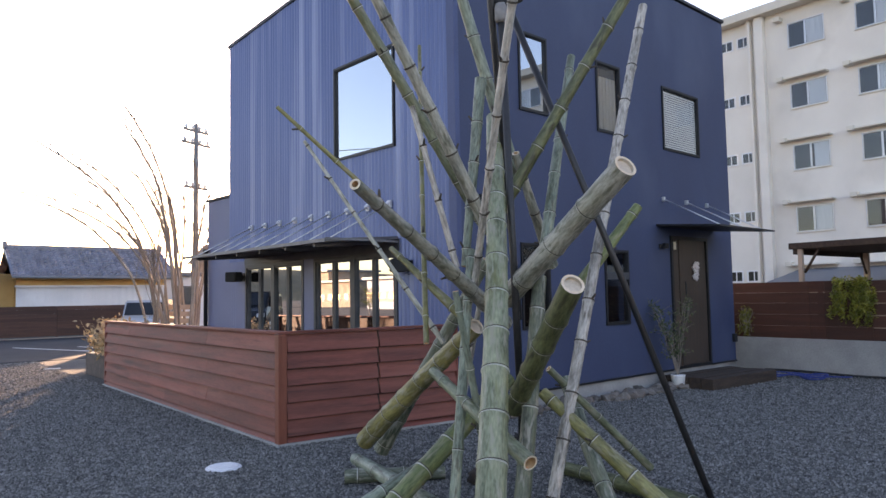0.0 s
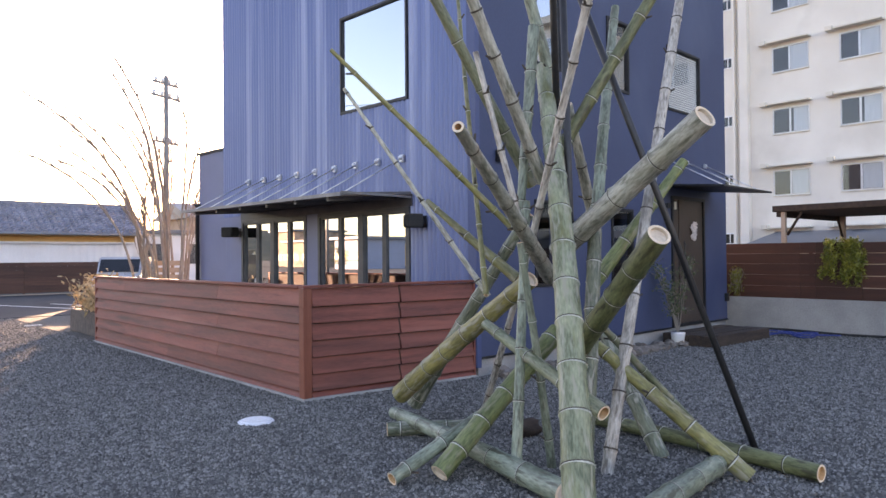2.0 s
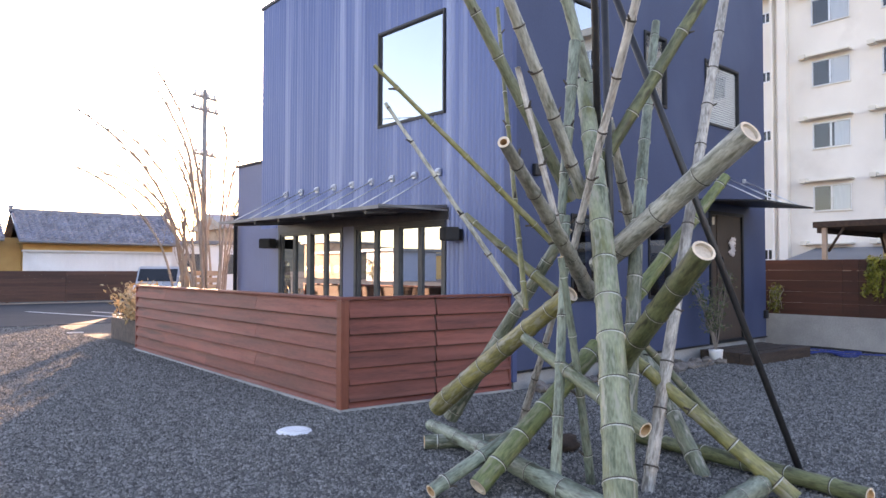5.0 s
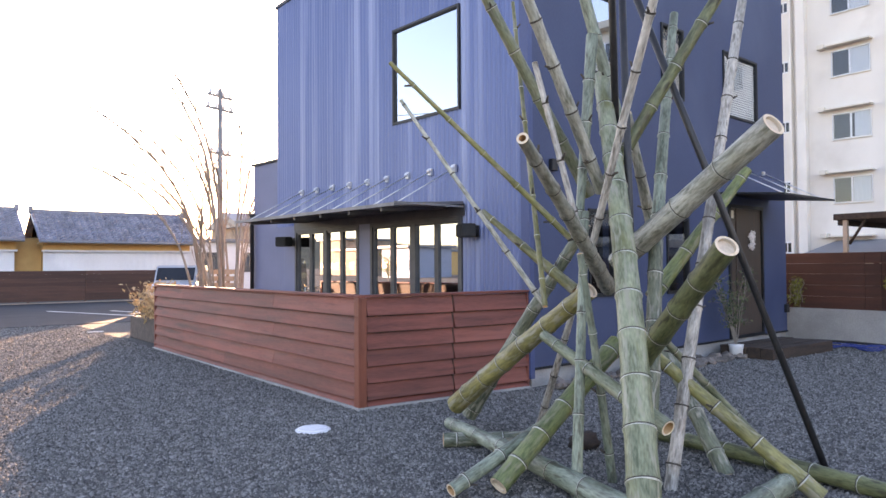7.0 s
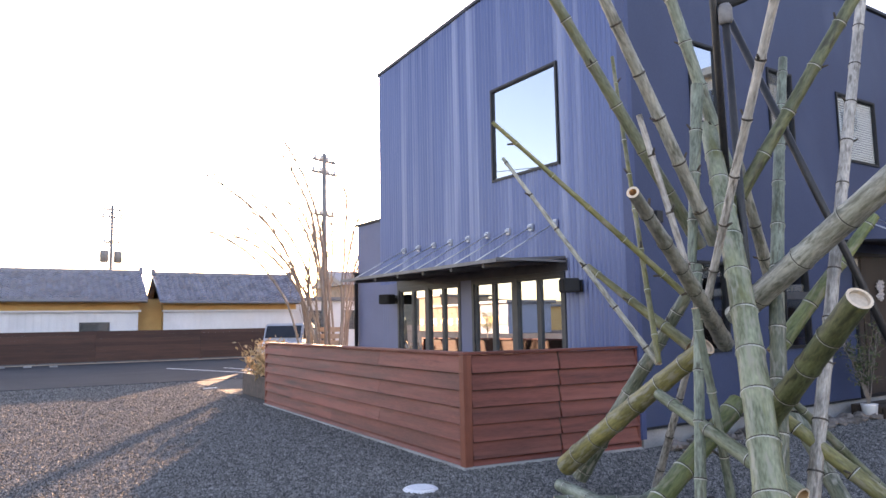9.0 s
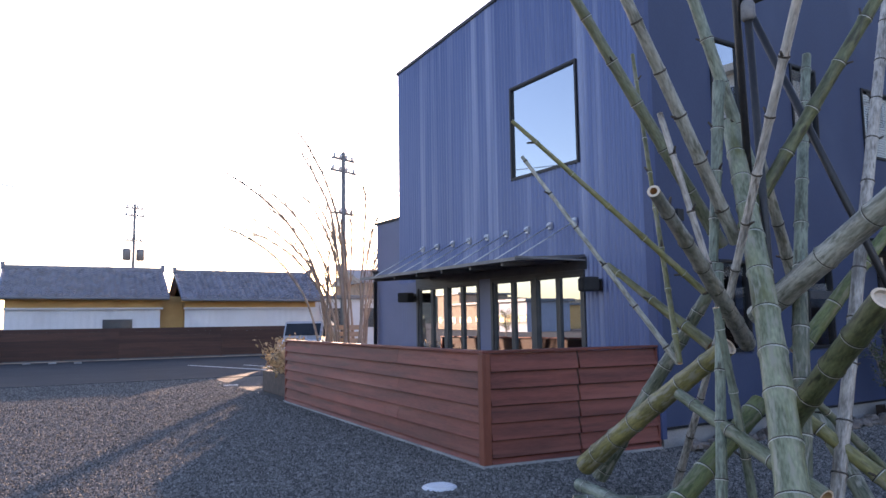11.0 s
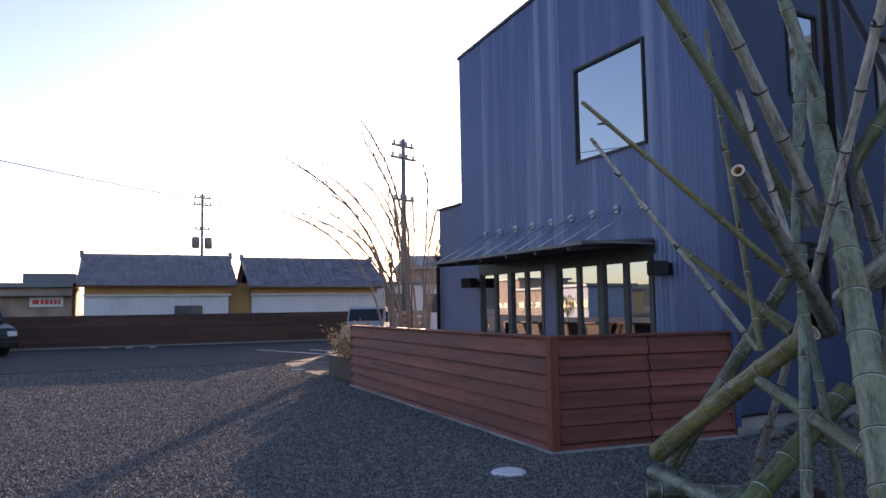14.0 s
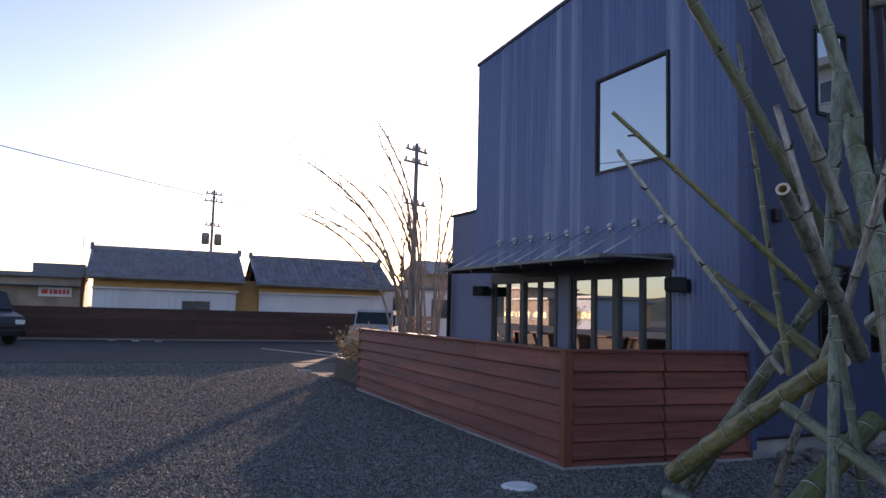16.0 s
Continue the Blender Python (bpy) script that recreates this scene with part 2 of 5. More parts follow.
for kind, a, b, s, dirt in (
    ("green", (0.098, 0.12, 0.058), (0.212, 0.228, 0.145), (0.135, 0.135, 0.04), (0.259, 0.253, 0.187)),
    ("olive", (0.075, 0.086, 0.027), (0.15, 0.162, 0.072), (0.104, 0.098, 0.048), (0.052, 0.050, 0.023)),
    ("grey", (0.22, 0.215, 0.175), (0.38, 0.37, 0.31), (0.19, 0.195, 0.125), (0.15, 0.152, 0.105)),
    ("mossy", (0.13, 0.118, 0.038), (0.26, 0.225, 0.08), (0.07, 0.07, 0.028), (0.29, 0.27, 0.19)),
    ("blue", (0.115, 0.145, 0.1), (0.22, 0.252, 0.19), (0.089, 0.105, 0.062), (0.074, 0.077, 0.051)),
    ("yellow", (0.111, 0.105, 0.029), (0.215, 0.200, 0.078), (0.074, 0.077, 0.029), (0.252, 0.231, 0.155)),
    ("dark", (0.055, 0.070, 0.039), (0.148, 0.161, 0.106), (0.185, 0.190, 0.142), (0.296, 0.288, 0.233)),
    ("pale", (0.26, 0.24, 0.21), (0.42, 0.39, 0.345), (0.19, 0.175, 0.145), (0.16, 0.14, 0.115)),
    ("bright", (0.089, 0.126, 0.035), (0.178, 0.203, 0.078), (0.074, 0.098, 0.032), (0.222, 0.218, 0.129)),
):
    lift = 1.2 if kind in ("grey", "pale") else 1.0
    a, b = tuple(0.62 * lift * c for c in a), tuple(1.36 * lift * c for c in b)
    BAMBOO[kind] = mat(kind + "_bamboo_skin", a, b, 0.48, 0, 5, 40, 0.3, 0.002, stretch=(2.2, 2.2, 0.55), vary=0.18, stain_or_sheen=s, stain_or_sheen_scale=3.4, speck=dirt, speck_scale=15, speck_at=0.53)
NODE = mat("bamboo_node", (0.24, 0.25, 0.2), (0.6, 0.6, 0.53), 0.7, 0, 9, 60, 0.2)
NODE_DARK = mat("bamboo_node_scar", (0.035, 0.028, 0.022), (0.09, 0.072, 0.055), 0.8, 0, 9, 60, 0.3)
CUT = mat("fresh_cut_bamboo", (0.6, 0.47, 0.33), (0.78, 0.65, 0.5), 0.8, 0, 14, 80, 0.2)
PALE_PITH = mat("bamboo_diaphragm", (0.48, 0.39, 0.3), (0.66, 0.56, 0.45), 0.85, 0, 14, 80, 0.2)
PITH = mat("bamboo_inside", (0.5, 0.3, 0.14), (0.66, 0.43, 0.24), 0.85, 0, 14, 80, 0.2)


# ---- mesh helpers ----
def box(bm, x0, x1, y0, y1, z0, z1):
    v = [bm.verts.new(c) for c in ((x0, y0, z0), (x1, y0, z0), (x1, y1, z0), (x0, y1, z0), (x0, y0, z1), (x1, y0, z1), (x1, y1, z1), (x0, y1, z1))]
    for f in ((3, 2, 1, 0), (4, 5, 6, 7), (0, 1, 5, 4), (1, 2, 6, 5), (2, 3, 7, 6), (3, 0, 4, 7)):
        bm.faces.new([v[i] for i in f])
    return bm


def boxes(*rows, bevel=0.0):
    bm = bmesh.new()
    for r in rows:
        box(bm, *r)
    if bevel:
        bmesh.ops.bevel(bm, geom=bm.edges[:], offset=bevel, segments=2, profile=0.6, affect="EDGES")
    return bm


def tube(bm, pts, radii, n=10, caps=True):
    """A round tube along pts."""
    rings, side = [], None
    pts = [Vector(p) for p in pts]
    for i, p in enumerate(pts):
        d = (pts[min(i + 1, len(pts) - 1)] - pts[max(i - 1, 0)]).normalized()
        ref = Vector((0, 0, 1)) if abs(d.z) < 0.9 else Vector((1, 0, 0))
        u = d.cross(ref).normalized() if side is None else (side - d * side.dot(d)).normalized()
        side, w = u, d.cross(u)
        rings.append([bm.verts.new(p + (u * math.cos(a) + w * math.sin(a)) * radii[i]) for a in (2 * math.pi * k / n for k in range(n))])
    for a, b in zip(rings, rings[1:]):
        for k in range(n):
            f = bm.faces.new((a[k], a[(k + 1) % n], b[(k + 1) % n], b[k]))
            f.smooth = True
    if caps:
        bm.faces.new(rings[0][::-1])
        bm.faces.new(rings[-1])
    return bm


def rod(p, q, r, n=10):
    return tube(bmesh.new(), [p, q], [r, r], n)


def link(name, bm, material, smooth=False):
    me = bpy.data.meshes.new(name)
    bm.normal_update()
    bm.to_mesh(me)
    bm.free()
    if smooth:
        me.polygons.foreach_set("use_smooth", [True] * len(me.polygons))
    me.materials.append(material)
    return new(name, me)


def part(name, bm, material, parent, label="", smooth=False):
    ob = link(name, bm, material, smooth)
    ob.parent = parent
    return tagged(ob, label)


def thing(name, label, category, group="", kind="", at=(0, 0, 0)):
    ob = new(name)
    ob.location = at
    ob.empty_display_size = 0.1
    return tagged(ob, label, category, group, kind)


def solid(name, bm, material, label, category="", group="", kind="", smooth=False):
    return tagged(link(name, bm, material, smooth), label, category, group, kind)


def holed(axis, p0, p1, u0, u1, z0, z1, holes):
    """A wall between p0 and p1 on its axis, from u0 to u1 and z0 to z1, with holes (u0, u1, z0, z1) right through it."""
    bm = bmesh.new()
    us = sorted({u0, u1, *(h[0] for h in holes), *(h[1] for h in holes)})
    zs = sorted({z0, z1, *(h[2] for h in holes), *(h[3] for h in holes)})
    for a, b in zip(us, us[1:]):
        for c, d in zip(zs, zs[1:]):
            um, zm = (a + b) / 2, (c + d) / 2
            if any(h[0] < um < h[1] and h[2] < zm < h[3] for h in holes):
                continue
            box(bm, *((p0, p1, a, b) if axis == "x" else (a, b, p0, p1)), c, d)
    bmesh.ops.remove_doubles(bm, verts=bm.verts[:], dist=1e-5)
    seen = {}
    for f in bm.faces:
        seen.setdefault(tuple(round(c, 4) for c in f.calc_center_median()), []).append(f)
    bmesh.ops.delete(bm, geom=[f for fs in seen.values() if len(fs) > 1 for f in fs], context="FACES")
    return bm


def raw(name, verts, faces, material, smooth=False):
    me = bpy.data.meshes.new(name)
    me.from_pydata(verts, [], faces)
    if smooth:
        me.polygons.foreach_set("use_smooth", [True] * len(me.polygons))
    me.materials.append(material)
    return new(name, me)


def frame_bm(axis, p0, p1, u0, u1, z0, z1, w):
    """A rectangular frame of bar width w, lying across the axis."""
    bm = bmesh.new()
    for a, b, c, d in ((u0, u0 + w, z0, z1), (u1 - w, u1, z0, z1), (u0 + w, u1 - w, z0, z0 + w), (u0 + w, u1 - w, z1 - w, z1)):
        box(bm, *((p0, p1, a, b) if axis == "x" else (a, b, p0, p1)), c, d)
    return bm


def sheet(axis, p, u0, u1, z0, z1, t=0.006):
    bm = bmesh.new()
    return box(bm, *((p, p + t, u0, u1) if axis == "x" else (u0, u1, p, p + t)), z0, z1)


# ---- ground ----
gx = [-900, -300, -120, -60, -30, -16, -8, -4, -2, 0, 2, 4, 6, 8, 10, 12, 14, 20, 30, 60, 120, 300, 900]
gy = [-900, -300, -120, -60, -30, -16, -8, -4, -2, 0, 2, 4, 6, 8, 10, 12, 14, 17, 22, 32, 45, 60, 120, 300, 900]
ground = raw("ground", [(x, y, 0) for y in gy for x in gx],
             [(j * len(gx) + i, j * len(gx) + i + 1, (j + 1) * len(gx) + i + 1, (j + 1) * len(gx) + i) for j in range(len(gy) - 1) for i in range(len(gx) - 1)], GRAVEL)
tagged(ground, "grey crushed gravel yard in front of the building", "ground", kind="structure")
car_park = solid("road", boxes((-60, 15, 19.6, 31.7, -0.05, 0.012)), ASPHALT, "grey asphalt parking ground behind the gravel yard", "car park", kind="structure")
for x, y, ang, ln, wd in ((4.555, 23.85, 5.3, 4.58, 0.1), (5.62, 23.95, 1.4, 1.77, 0.1)):
    bm = boxes((-ln / 2, ln / 2, -wd / 2, wd / 2, 0.0, 0.004))
    bm.transform(pose(x, y, 0.013, 0, 0, ang - 75))
    solid("parking_line", bm, LINE, "worn white parking line painted on the asphalt", "road marking", "parking lines")
bm = boxes((-0.15, 0.15, -0.05, 0.05, 0.0, 0.02), bevel=0.005)
bm.transform(pose(3.32, 17.0, 0.0, 0, 0, 2))
solid("wheel_stop", bm, LINE, "short white marker lying on the gravel", "marker")

for x, y in ((-1.12, 30.72), (-0.29, 30.42), (0.53, 30.11)):
    solid("parking_block", boxes((x - 0.13, x + 0.13, y - 0.06, y + 0.06, 0.0, 0.07), bevel=0.02), CONCRETE, "small worn concrete parking block on the asphalt", "parking block", "parking blocks")

# ---- the navy building ----
XF, YF, XE, YE, TOP = 5.357, 6.611, 11.9, 12.33, 5.76
PITCH_UP = 0.063  # the roof rises towards the south wall
SITE = Matrix.Translation((5.51, 6.239, 0)) @ Matrix.Rotation(radians(3.727), 4, "Z") @ Matrix.Translation((-XF, -YF, 0))
DOORS = [(7.68, 9.585), (9.87, 11.7)]
DOOR_TOP = 1.95
BIG = (7.715, 9.052, 3.27, 4.57)
SIDE = {"w1": (6.45, 6.99, 3.685, 4.69), "w2": (8.07, 8.64, 3.65, 4.65), "w3": (9.79, 10.905, 3.605, 4.605), "low_a": (8.14, 8.71, 0.95, 1.99), "low_b": (6.415, 6.95, 0.96, 2.02)}
ENTRY = (9.87, 11.01, 0.2, 2.26)
house = thing("commercial_building", "two-storey navy box-shaped building with corrugated steel cladding", "building")
house.matrix_world = SITE @ Matrix.Translation((8.5, 9.5, 0))


def raised(bm):
    """Lifts the top edges to the slope of the roof."""
    for w in bm.verts:
        if w.co.z > TOP - 0.05:
            w.co.z += PITCH_UP * (YE - w.co.y)
    return bm



def hp(name, bm, material, label="", parent=None, smooth=False):
    ob = part(name, bm, material, parent or house, label, smooth)
    if parent is None:
        ob.matrix_parent_inverse = Matrix.Translation((-8.5, -9.5, 0))
    return ob


west_holes = [BIG] + [(a, b, 0.12, DOOR_TOP) for a, b in DOORS]
south_holes = list(SIDE.values()) + [ENTRY]
hp("wall", raised(holed("x", XF + 0.02, XF + 0.18, YF + 0.18, YE, 0.0, TOP, west_holes)), NAVY)
hp("wall", raised(holed("y", YF, YF + 0.18, XF + 0.02, XE, 0.2, TOP, south_holes)), NAVY, "flat dark navy wall")
hp("wall", raised(boxes((XE - 0.18, XE, YF + 0.18, YE, 0, TOP))), NAVY)
hp("wall", raised(boxes((XF + 0.18, XE - 0.18, YE - 0.18, YE, 0, TOP))), NAVY)
hp("foundation", boxes((XF + 0.03, XE - 0.01, YF + 0.012, YF + 0.17, -0.1, 0.192)), CONCRETE, "pale concrete plinth")
hp("drip_edge", boxes((XF + 0.02, ENTRY[0] - 0.05, YF - 0.02, YF - 0.001, 0.19, 0.215), (ENTRY[1] + 0.05, XE, YF - 0.02, YF - 0.001, 0.19, 0.215)), BLACK_TRIM, "black drip edge")
hp("roof", raised(boxes((XF + 0.05, XE - 0.02, YF + 0.02, YE - 0.02, TOP - 0.02, TOP + 0.02))), GREY_ROOF)
hp("coping", raised(boxes((XF - 0.03, XF + 0.2, YF - 0.03, YE + 0.02, TOP + 0.021, TOP + 0.07), (XF + 0.2, XE + 0.03, YF - 0.03, YF + 0.2, TOP + 0.021, TOP + 0.07), (XE - 0.2, XE + 0.03, YF + 0.2, YE + 0.02, TOP + 0.021, TOP + 0.07))), BLACK_TRIM, "thin dark metal coping")
# floors and partitions coloured near-black in place of room shade
hp("floor_slab", boxes((XF + 0.18, XE - 0.18, YF + 0.18, YE - 0.18, 0.02, 0.1), (XF + 0.18, XE - 0.18, YF + 0.18, YE - 0.18, 2.75, 2.95)), INTERIOR_SHADE)
hp("partition", boxes((8.2, 8.3, YF + 0.18, YE - 0.18, 0.1, 2.75), (7.6, 7.7, YF + 0.18, YE - 0.18, 2.95, TOP - 0.02)), INTERIOR_SHADE)
# low wing behind
hp("wing", boxes((XF + 0.035, XE - 1, YE + 0.001, 13.27, 0, 3.17)), NAVY_PANEL, "lower blue-grey wing")
hp("wing_coping", boxes((XF + 0.0, XE - 0.95, YE + 0.001, 13.31, 3.171, 3.21)), BLACK_TRIM)
hp("downpipe", tube(bmesh.new(), [(XF - 0.03, 13.22, 0.0), (XF - 0.03, 13.22, 2.25), (XF - 0.03, 13.22, 2.3)], [0.035, 0.035, 0.07], 10), BLACK_TRIM, "dark downpipe with a hopper")

# corrugated cladding of the front, with the openings cut out
PITCH, SEG = 0.0747, 6
ncol = int(round((YE - YF) / PITCH)) * SEG
ys = np.linspace(YF - 0.005, YE, ncol + 1)
zs = sorted({0.1, 0.75, 1.4, 2.12, 2.8, TOP + 0.02, 5.0, 5.4, 3.0, 3.9} | {z for h in west_holes for z in h[2:]})
verts, faces = [], []
for iz, z in enumerate(zs):
    for iy, y in enumerate(ys):
        s = math.sin(2 * math.pi * iy / SEG)
        lap = 0.003 * math.sin(iy / SEG / 11.0 * 2 * math.pi)
        verts.append((XF - 0.002 - 0.014 * max(-0.7, min(0.7, s)) / 0.7 + lap, y, z + (PITCH_UP * (YE - y) if z > TOP else 0)))
nrow = len(ys)
for iz in range(len(zs) - 1):
    for iy in range(ncol):
        ym, zm = (ys[iy] + ys[iy + 1]) / 2, (zs[iz] + zs[iz + 1]) / 2
        if any(h[0] < ym < h[1] and h[2] < zm < h[3] for h in west_holes):
            continue
        a = iz * nrow + iy
        faces.append((a + 1, a, a + nrow, a + nrow + 1))
clad = raw("corrugated_cladding", verts, faces, NAVY_RIB, True)
clad.parent, clad.matrix_parent_inverse = house, Matrix.Translation((-8.5, -9.5, 0))
tagged(clad, "blue corrugated steel sheet")
hp("corner_trim", raised(boxes((XF - 0.022, XF + 0.05, YF - 0.022, YF - 0.006, 0.1, TOP + 0.02), (XF - 0.022, XF - 0.014, YF - 0.006, YF + 0.1, 0.1, TOP + 0.02))), FLASHING, "folded blue corner flashing")
hp("flat_panel", boxes((XF - 0.018, XF - 0.012, 11.72, YE - 0.01, 0.1, 2.02)), NAVY_PANEL, "flat blue-grey panel")


def window(axis, p, u0, u1, z0, z1, glass, blind=None, out=-1):
    """A dark-framed fixed window that stands a little proud of its wall."""
    w = hp("window", frame_bm(axis, p - 0.022, p + 0.07, u0 - 0.004, u1 + 0.004, z0 - 0.004, z1 + 0.004, 0.028), BLACK_TRIM)
    part("sash", frame_bm(axis, p - 0.012, p + 0.05, u0 + 0.023, u1 - 0.023, z0 + 0.023, z1 - 0.023, 0.014), BLACK_TRIM, w)
    g = part("pane", sheet(axis, p + 0.012, u0 + 0.032, u1 - 0.032, z0 + 0.032, z1 - 0.032), glass, w)
    if blind is BEIGE_CURTAIN:
        bm = bmesh.new()
        for i in range(12):
            a, b = (u0 + 0.045 + (u1 - u0 - 0.09) * k / 12 for k in (i, i + 1))
            box(bm, a, b, p + 0.03 + 0.01 * (i % 2), p + 0.045 + 0.01 * (i % 2), z0 + 0.05, z1 - 0.19)
        part("curtain", bm, blind, w, "plain beige curtain")
    elif blind:
        bm, k = bmesh.new(), int((z1 - z0 - 0.1) / 0.036)
        for i in range(k):
            z = z0 + 0.05 + i * 0.036
            box(bm, *((p + 0.024, p + 0.034, u0 + 0.045, u1 - 0.045) if axis == "x" else (u0 + 0.045, u1 - 0.045, p + 0.024, p + 0.034)), z, z + 0.024)
        part("blind", bm, blind, w, "lowered slatted blind")
    return w


window("x", XF, *BIG, GLASS_BIG)
for key, glass, blind in (("w1", GLASS_BIG, None), ("w2", GLASS_DARK, BEIGE_CURTAIN), ("w3", GLASS_DARK, BLIND), ("low_a", GLASS_DARK, None), ("low_b", GLASS_DARK, None)):
    window("y", YF, *SIDE[key], glass, blind)
# solid bar that stands in for a band of reflection across the pane
hp("reflection_band", boxes((SIDE["low_a"][0] + 0.02, SIDE["low_a"][1] - 0.02, YF - 0.03, YF + 0.02, 1.58, 1.68)), GREY_FRAME)

# folding glass doors behind the terrace
for a, b in DOORS:
    fr = hp("folding_door", frame_bm("x", XF - 0.03, XF + 0.1, a, b, 0.12, DOOR_TOP, 0.05), GREY_FRAME, "grey framed folding glass door")
    step = (b - a - 0.14) / 4
    for i in range(4):
        u = a + 0.05 + i * step + (0.04 if i > 1 else 0)
        part("leaf_frame", frame_bm("x", XF - 0.012, XF + 0.05, u + 0.003, u + step - 0.003, 0.17, DOOR_TOP - 0.045, 0.034), GREY_FRAME, fr)
        part("pane", sheet("x", XF + 0.015, u + 0.03, u + step - 0.03, 0.2, DOOR_TOP - 0.075), GLASS_DOOR, fr)
    part("astragal", boxes((XF - 0.026, XF + 0.05, (a + b) / 2 - 0.055, (a + b) / 2 + 0.055, 0.17, DOOR_TOP - 0.045), bevel=0.004), GREY_FRAME, fr)
hp("door_pillar", boxes((XF - 0.02, XF - 0.016, 9.59, 9.865, 0.12, DOOR_TOP + 0.02), bevel=0.0), NAVY_PANEL, "flat post between the folding doors")
hp("door_head", boxes((XF - 0.028, XF - 0.014, 7.63, 11.715, DOOR_TOP + 0.002, 2.1)), GREY_FRAME)

# long awning over the terrace
AX, AY0, AY1 = 4.28, 7.65, 11.64
bm = bmesh.new()
for x, z in ((XF - 0.02, 2.13), (AX, 2.06)):
    for y in (AY0, AY1):
        for dz in (0.0, -0.035):
            bm.verts.new((x, y, z + dz))
bm.verts.ensure_lookup_table()
v = bm.verts
for f in ((0, 2, 6, 4), (1, 5, 7, 3), (4, 6, 7, 5), (0, 4, 5, 1), (2, 3, 7, 6), (0, 1, 3, 2)):
    bm.faces.new([v[i] for i in f])
bmesh.ops.recalc_face_normals(bm, faces=bm.faces[:])
awning = hp("awning", bm, AWNING_STEEL, "thin dark steel awning hung from rods")
part("fascia", boxes((AX - 0.012, AX - 0.002, AY0 - 0.01, AY1 + 0.01, 2.022, 2.062), (AX - 0.002, XF - 0.03, AY0 - 0.012, AY0 - 0.002, 2.05, 2.075)), STEEL, awning, "thin grey metal edge")
for i in range(6):
    y = AY0 + 0.3 + i * 0.66
    bm = boxes((0, 1.0, -0.02, 0.02, -0.05, -0.004))
    bm.transform(Matrix.Translation((AX + 0.04, y, 2.032)) @ Matrix.Rotation(radians(-3.8), 4, "Y"))
    part("joist", bm, AWNING_STEEL, awning)
for i in range(9):
    y = 7.797 + i * 0.457
    part("tie_rod", rod((XF - 0.04, y, 2.545), (AX + 0.13, y - 0.03, 2.075), 0.008, 8), WHITE_METAL, awning, "thin galvanised rod")
    bm = boxes((XF - 0.05, XF - 0.012, y - 0.03, y + 0.03, 2.5, 2.59), bevel=0.006)
    bmesh.ops.create_uvsphere(bm, u_segments=10, v_segments=6, radius=0.03, matrix=Matrix.Translation((XF - 0.06, y, 2.55)))
    part("bracket", bm, WHITE_METAL, awning, "rounded galvanised wall bracket")

# awning over the entrance
bm = bmesh.new()
for x in (9.5, 11.29):
    for y, z in ((YF - 0.002, 2.42), (5.6, 2.335)):
        for dz in (0.0, -0.025):
            bm.verts.new((x, y, z + dz))
bm.verts.ensure_lookup_table()
v = bm.verts
for f in ((0, 2, 6, 4), (1, 5, 7, 3), (4, 6, 7, 5), (0, 4, 5, 1), (2, 3, 7, 6), (0, 1, 3, 2)):
    bm.faces.new([v[i] for i in f])
bmesh.ops.recalc_face_normals(bm, faces=bm.faces[:])
porch = hp("porch_awning", bm, BLACK_TRIM, "thin dark steel awning over the entrance")
for x in (9.706, 10.39, 11.05):
    part("tie_rod", rod((x, YF - 0.02, 2.82), (x + 0.04, 5.72, 2.35), 0.01, 8), WHITE_METAL, porch)
    part("bracket", boxes((x - 0.025, x + 0.025, YF - 0.05, YF - 0.001, 2.78, 2.85), bevel=0.006), WHITE_METAL, porch)

# entrance door
d0, d1, dz0, dz1 = ENTRY
entry = hp("entrance_door", frame_bm("y", YF - 0.03, YF + 0.1, d0, d1, dz0, dz1, 0.05), BLACK_TRIM, "dark brown closed entrance door")
part("side_light", boxes((d0 + 0.06, d0 + 0.24, YF + 0.0, YF + 0.04, dz0 + 0.05, dz1 - 0.05), bevel=0.004), DOOR_WOOD, entry)
part("leaf", boxes((d0 + 0.27, d1 - 0.06, YF - 0.005, YF + 0.04, dz0 + 0.05, dz1 - 0.05), bevel=0.006), DOOR_WOOD, entry)
part("handle", tube(bmesh.new(), [(d0 + 0.34, YF - 0.05, 0.95), (d0 + 0.34, YF - 0.06, 1.0), (d0 + 0.34, YF - 0.06, 1.5), (d0 + 0.34, YF - 0.05, 1.55)], [0.012] * 4, 8), BLACK_TRIM, entry)
part("nameplate", boxes((d0 + 0.1, d0 + 0.17, YF - 0.012, YF - 0.001, 2.05, 2.17)), PLASTER_TRIM, entry, "small pale plate")
hp("wall_lamp", boxes((9.55, 9.61, YF - 0.04, YF - 0.001, 2.06, 2.12), (9.59, 9.69, YF - 0.1, YF - 0.04, 2.05, 2.13), bevel=0.008), BLACK_TRIM, "small black spotlight")
hp("outlet_box", boxes((5.695, 5.795, YF - 0.06, YF - 0.001, 2.42, 2.555), bevel=0.01), BLACK_TRIM, "small black weatherproof box")
hp("outlet_box", boxes((11.79, 11.87, YF - 0.06, YF - 0.001, 0.52, 0.66), bevel=0.01), BLACK_TRIM)

